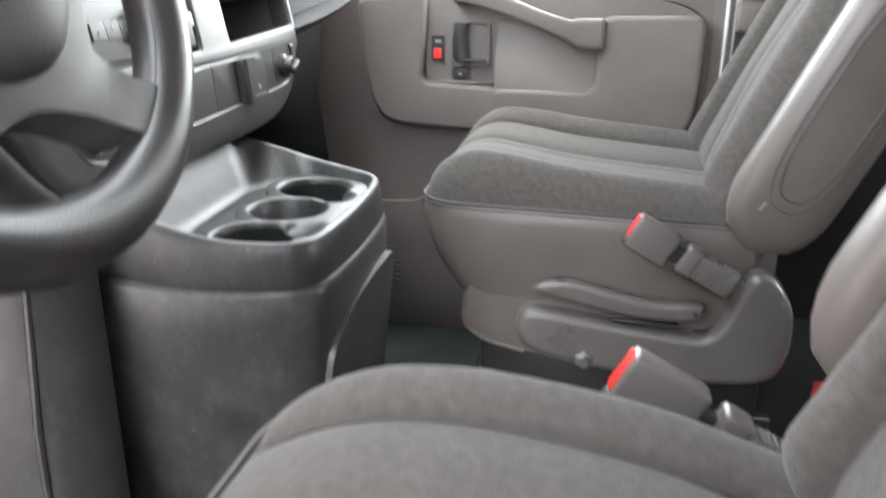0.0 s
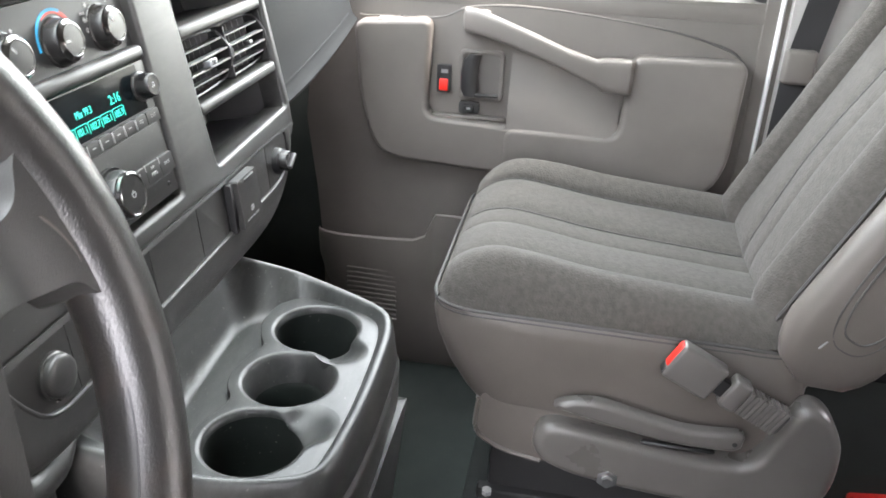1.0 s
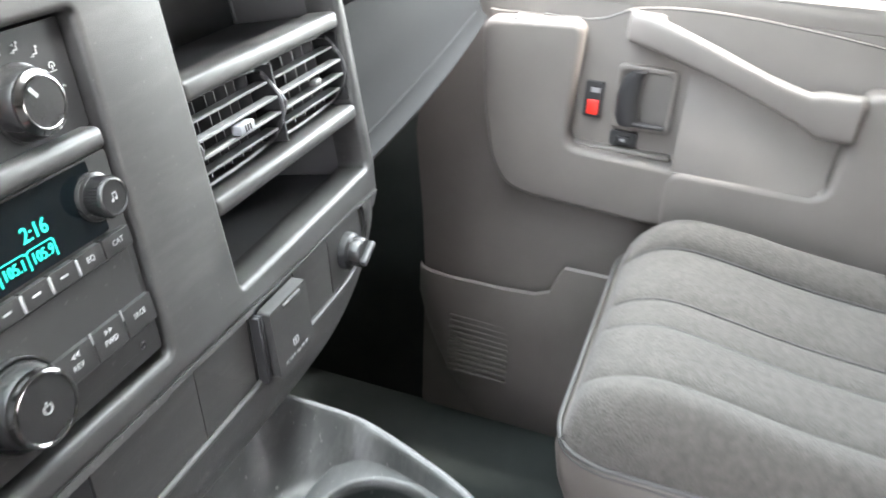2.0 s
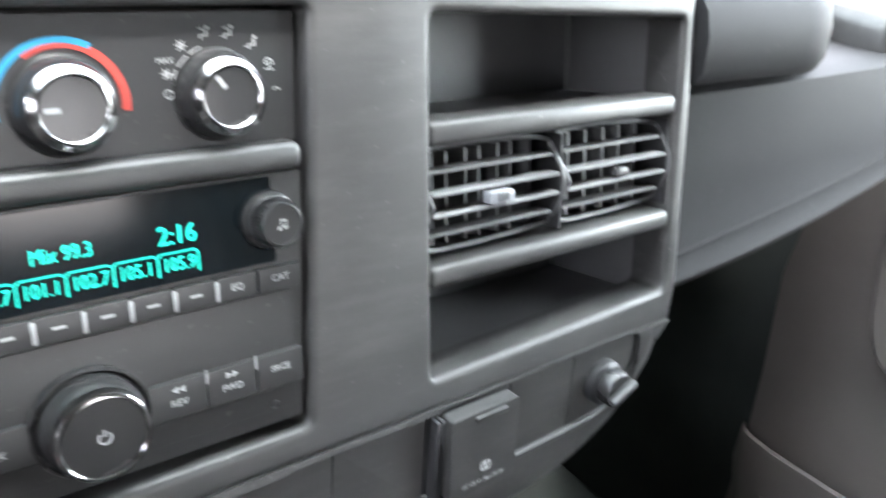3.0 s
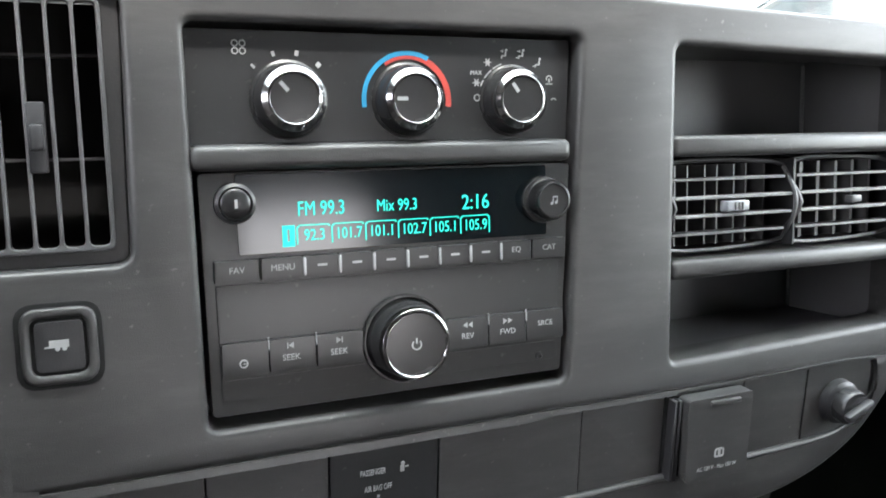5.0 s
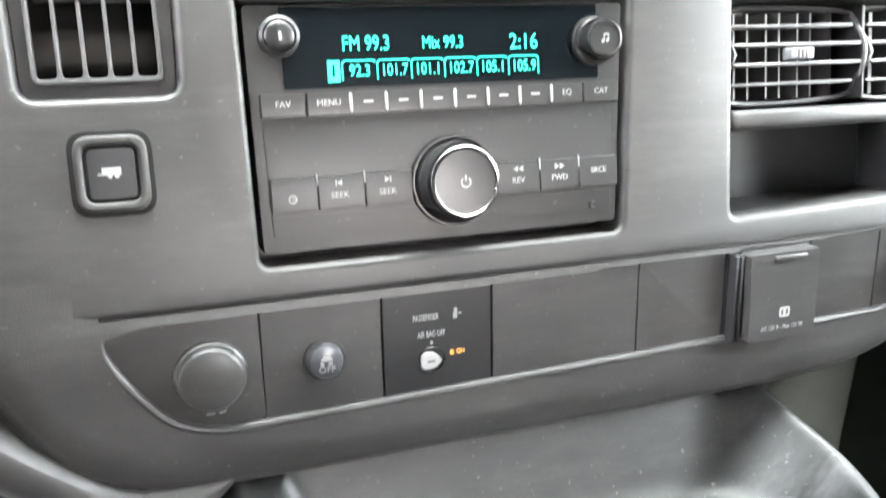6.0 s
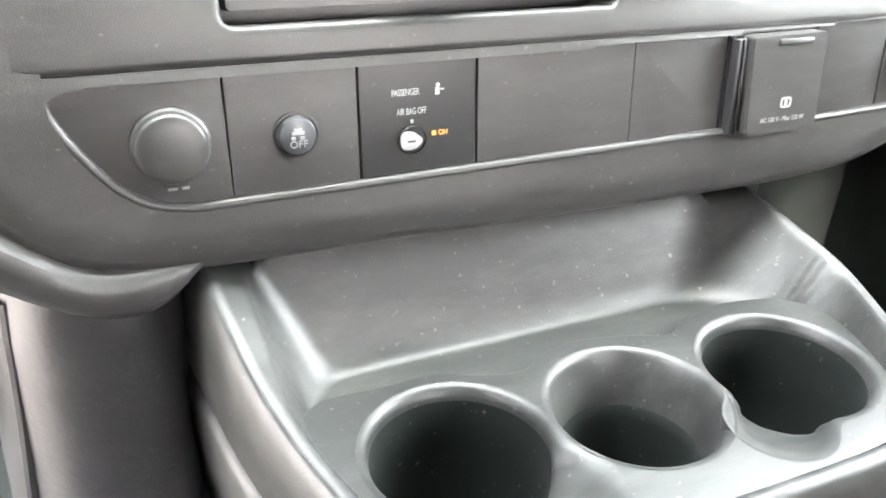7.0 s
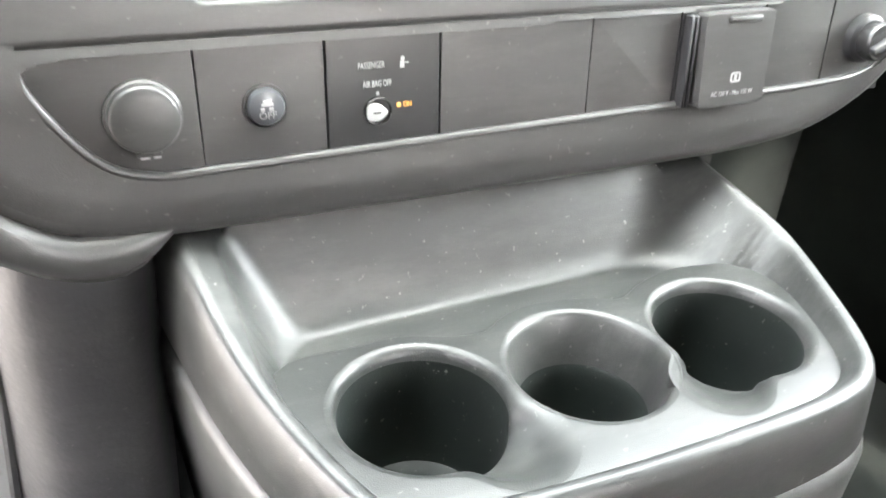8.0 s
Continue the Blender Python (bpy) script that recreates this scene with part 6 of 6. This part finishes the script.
belt = thing("seat_belt", "black seat belt hanging down the door pillar", "seat belt")
rows = []
for y, z, x in ((-0.80, 1.05, 0.90), (-0.775, 0.85, 0.902), (-0.745, 0.66, 0.90), (-0.725, 0.52, 0.905), (-0.72, 0.30, 0.905), (-0.72, 0.0, 0.905)):
    rows.append([(x, y + 0.024, z), (x - 0.002, y + 0.024, z), (x - 0.002, y - 0.024, z), (x, y - 0.024, z)])
part("webbing", loft(rows), M_BELT, belt, smooth=False)
part("guide", box(0.890, 0.912, -0.752, -0.698, 0.49, 0.55, 0.008, 3), M_DOOR, belt)
part("guide_bolt", lathe([(0.008, 0), (0.007, 0.004), (0.0, 0.004)], 12), M_STEEL, belt, at=Matrix.Translation((0.913, -0.725, 0.63)) @ pose(0, 0, 0, 0, -90, 0))
bx = thing("red_box", "small red box with a yellow label on the floor", "box", at=Matrix.Translation((0.445, -0.890, FLOOR)) @ pose(0, 0, 0, 0, 0, 8))
part("carton", box(-0.05, 0.05, -0.05, 0.05, 0, 0.088, 0.006, 2), M_RED, bx)
part("label_patch", box(-0.0515, -0.0505, -0.02, 0.035, 0.04, 0.085), M_YELLOW, bx, smooth=False)
# brake pedal
pd = thing("brake_pedal", "ribbed black rubber brake pedal", "pedal")
part("pad", box(-0.36, -0.272, 0.14, 0.155, 0.21, 0.315, 0.006, 2), M_BLACK, pd)
for k in range(6):
    part("rib", box(-0.355 + k * 0.0145, -0.348 + k * 0.0145, 0.134, 0.141, 0.215, 0.31, 0.002, 1), M_SLAT, pd)
part("arm", box(-0.325, -0.305, 0.15, 0.20, 0.28, 0.60, 0.004, 1), M_BLACK, pd)

# ---- parked cars ----
def car(name, label, at, paint, tall=1.0, length=4.6, pick=False, group="parked cars", wide=1.0, rim=M_STEEL, arms=6):
    """A parked car along its local x; a body with wheel arches, cabin, wheels and lamps."""
    c = thing(name, label, "car", at=at, group=group)
    hl, w = length / 2, 0.92 * wide
    sill, belt_z, hood, roof = 0.38 * tall, 0.98 * tall, 1.02 * tall, 1.62 * tall
    side = [(-hl, sill + 0.05), (-hl + 0.02, belt_z - 0.1), (-hl + 0.15, belt_z), (0.4, belt_z + 0.02), (hl - 0.9, hood), (hl - 0.12, hood - 0.1), (hl, hood - 0.3), (hl, sill + 0.08), (hl - 0.1, sill)]
    arch = []
    for cx in (hl - 0.88, -hl + 0.85):
        arch += [(cx + 0.42 * math.cos(a), max(sill, 0.36 * tall + 0.42 * math.sin(a))) for a in np.linspace(0, math.pi, 14)]
    pts = side + arch + [(-hl + 0.1, sill)]
    part("body", plate([Vector(p) for p in pts], [], -w, w, 0.06, swap=lambda q: Vector((q.x, q.z, q.y))), paint, c)
    cab = [(-hl + (1.5 if pick else 0.2), belt_z), (-hl + (1.6 if pick else 0.6), roof), (0.2, roof), (hl - 1.35, belt_z + 0.02)]
    part("cabin", plate([Vector(p) for p in cab], [], -w * 0.86, w * 0.86, 0.08, swap=lambda q: Vector((q.x, q.z * (1 - 0.12 * max(0, q.y - belt_z)), q.y))), paint, c)
    for sgn in (1, -1):
        gl = [(cab[0][0] + 0.18, belt_z + 0.06), (cab[1][0] + 0.12, roof - 0.1), (0.12, roof - 0.1), (cab[3][0] - 0.22, belt_z + 0.06)]
        part("side_window", plate([Vector(p) for p in gl], [], 0, 0.02, 0.0, swap=lambda q: Vector((q.x, sgn * (w * 0.865 + q.z), q.y))), M_CARGLASS, c, smooth=False)
    part("windscreen", box(-0.01, 0.01, -w * 0.74, w * 0.74, -0.42, 0.42), M_CARGLASS, c, at=Matrix.Translation(((0.2 + hl - 1.35) / 2 + 0.03, 0, (roof + belt_z) / 2 + 0.02)) @ pose(0, 0, 0, 0, -math.degrees(math.atan2(hl - 1.55, roof - belt_z)), 0), smooth=False)
    part("bumper", box(hl - 0.06, hl + 0.10, -w * 0.97, w * 0.97, sill + 0.06, sill + 0.30, 0.05, 3), M_STEEL if pick else paint, c)
    if pick:
        for sgn in (1, -1):
            part("fog_lamp", box(hl + 0.08, hl + 0.115, min(sgn * 0.50, sgn * 0.78), max(sgn * 0.50, sgn * 0.78), sill + 0.11, sill + 0.22, 0.02, 2), M_BLACK, c)
        part("air_dam", box(hl - 0.05, hl + 0.06, -w * 0.8, w * 0.8, sill - 0.06, sill + 0.07, 0.02, 2), M_BLACK, c)
    g = part("grille", box(hl - 0.03, hl + 0.03, -0.55, 0.55, sill + 0.32, hood - 0.14, 0.02, 2), M_BLACK, c)
    for k in range(4):
        z = sill + 0.36 + k * (hood - sill - 0.52) / 4
        part("grille_bar", box(hl + 0.02, hl + 0.05, -0.54, 0.54, z, z + 0.03, 0.006, 1), M_CHROME, g)
    for sgn in (1, -1):
        part("headlight", box(hl - 0.06, hl + 0.035, min(sgn * 0.58, sgn * 0.88), max(sgn * 0.58, sgn * 0.88), sill + 0.36, hood - 0.16, 0.03, 2), M_SILVER, c)
        for cx in (hl - 0.88, -hl + 0.85):
            wh = part("wheel", lathe([(0.22, -0.11), (0.34 * tall, -0.11), (0.37 * tall, -0.07), (0.37 * tall, 0.07), (0.34 * tall, 0.11), (0.22, 0.11)], 36), M_TYRE, c, at=Matrix.Translation((cx, sgn * (w - 0.08), 0.37 * tall)) @ pose(0, 0, 0, 90, 0, 0))
            rb = lathe([(0.235, -0.10), (0.235, 0.10), (0.20, 0.085), (0.19, 0.02), (0.05, 0.03), (0.0, 0.03)], 30)
            part("rim", rb, M_BLACK, wh)
            for k in range(arms):
                part("rim_spoke", box(0.03, 0.225, -0.024, 0.024, -0.118, 0.118, 0.006, 1), rim, wh, at=pose(0, 0, 0, 0, 0, 360 / arms * k + 10))
    return c


M_PBLACK = node_mat("paint_black", (0.012, 0.014, 0.013), 0.32, vary=0.1, bump=0.0, spec=0.3)
M_PPALE = node_mat("paint_pale_silver", (0.36, 0.365, 0.36), 0.3, vary=0.06, bump=0.0, coat=0.3)
M_PRED = node_mat("paint_red", (0.6, 0.03, 0.015), 0.25, vary=0.05, bump=0.0, coat=0.6)
M_PBLUE = node_mat("paint_dark_teal", (0.02, 0.06, 0.07), 0.22, vary=0.1, bump=0.0, coat=0.6)
car("pickup_truck", "white parked pickup truck with a chrome bumper", Matrix.Translation((8.70, 12.95, GROUND)) @ pose(0, 0, 0, 0, 0, -122), M_PPALE, 1.12, 5.0, True, wide=1.15)
car("off_road_car", "black parked off-road truck on large tyres", Matrix.Translation((13.2, 13.4, GROUND)) @ pose(0, 0, 0, 0, 0, 160.3), M_PBLACK, 1.15, 5.02, True, rim=M_DASHDK)
car("hatchback_car", "dark teal parked hatchback car", Matrix.Translation((19.6, 13.0, GROUND)) @ pose(0, 0, 0, 0, 0, 165), M_PBLUE, 0.95, 4.2)
car("hatchback_car", "bright red parked hatchback beside the lot", Matrix.Translation((15.1, 2.95, GROUND)) @ pose(0, 0, 0, 0, 0, 90), M_PRED, 1.1, 4.6)
car("off_road_car", "white parked off-road car on large tyres", Matrix.Translation((12.1, -2.34, GROUND)) @ pose(0, 0, 0, 0, 0, 90), M_WHITE, 1.35, 4.6, rim=M_WHITE, arms=9)
shop = thing("shop_building", "low beige building with a white corner pillar", "building")
part("wall", box(-16, 8.35, 17, 22, GROUND, 3.2, 0.05, 1), M_BEIGE, shop)
part("corner_pillar", box(8.35, 9.0, 16.8, 17.5, GROUND, 3.3, 0.03, 1), M_WHITE, shop)
part("parapet", box(-16.1, 9.05, 16.9, 22.1, 3.3, 3.6, 0.03, 1), M_WHITE, shop)
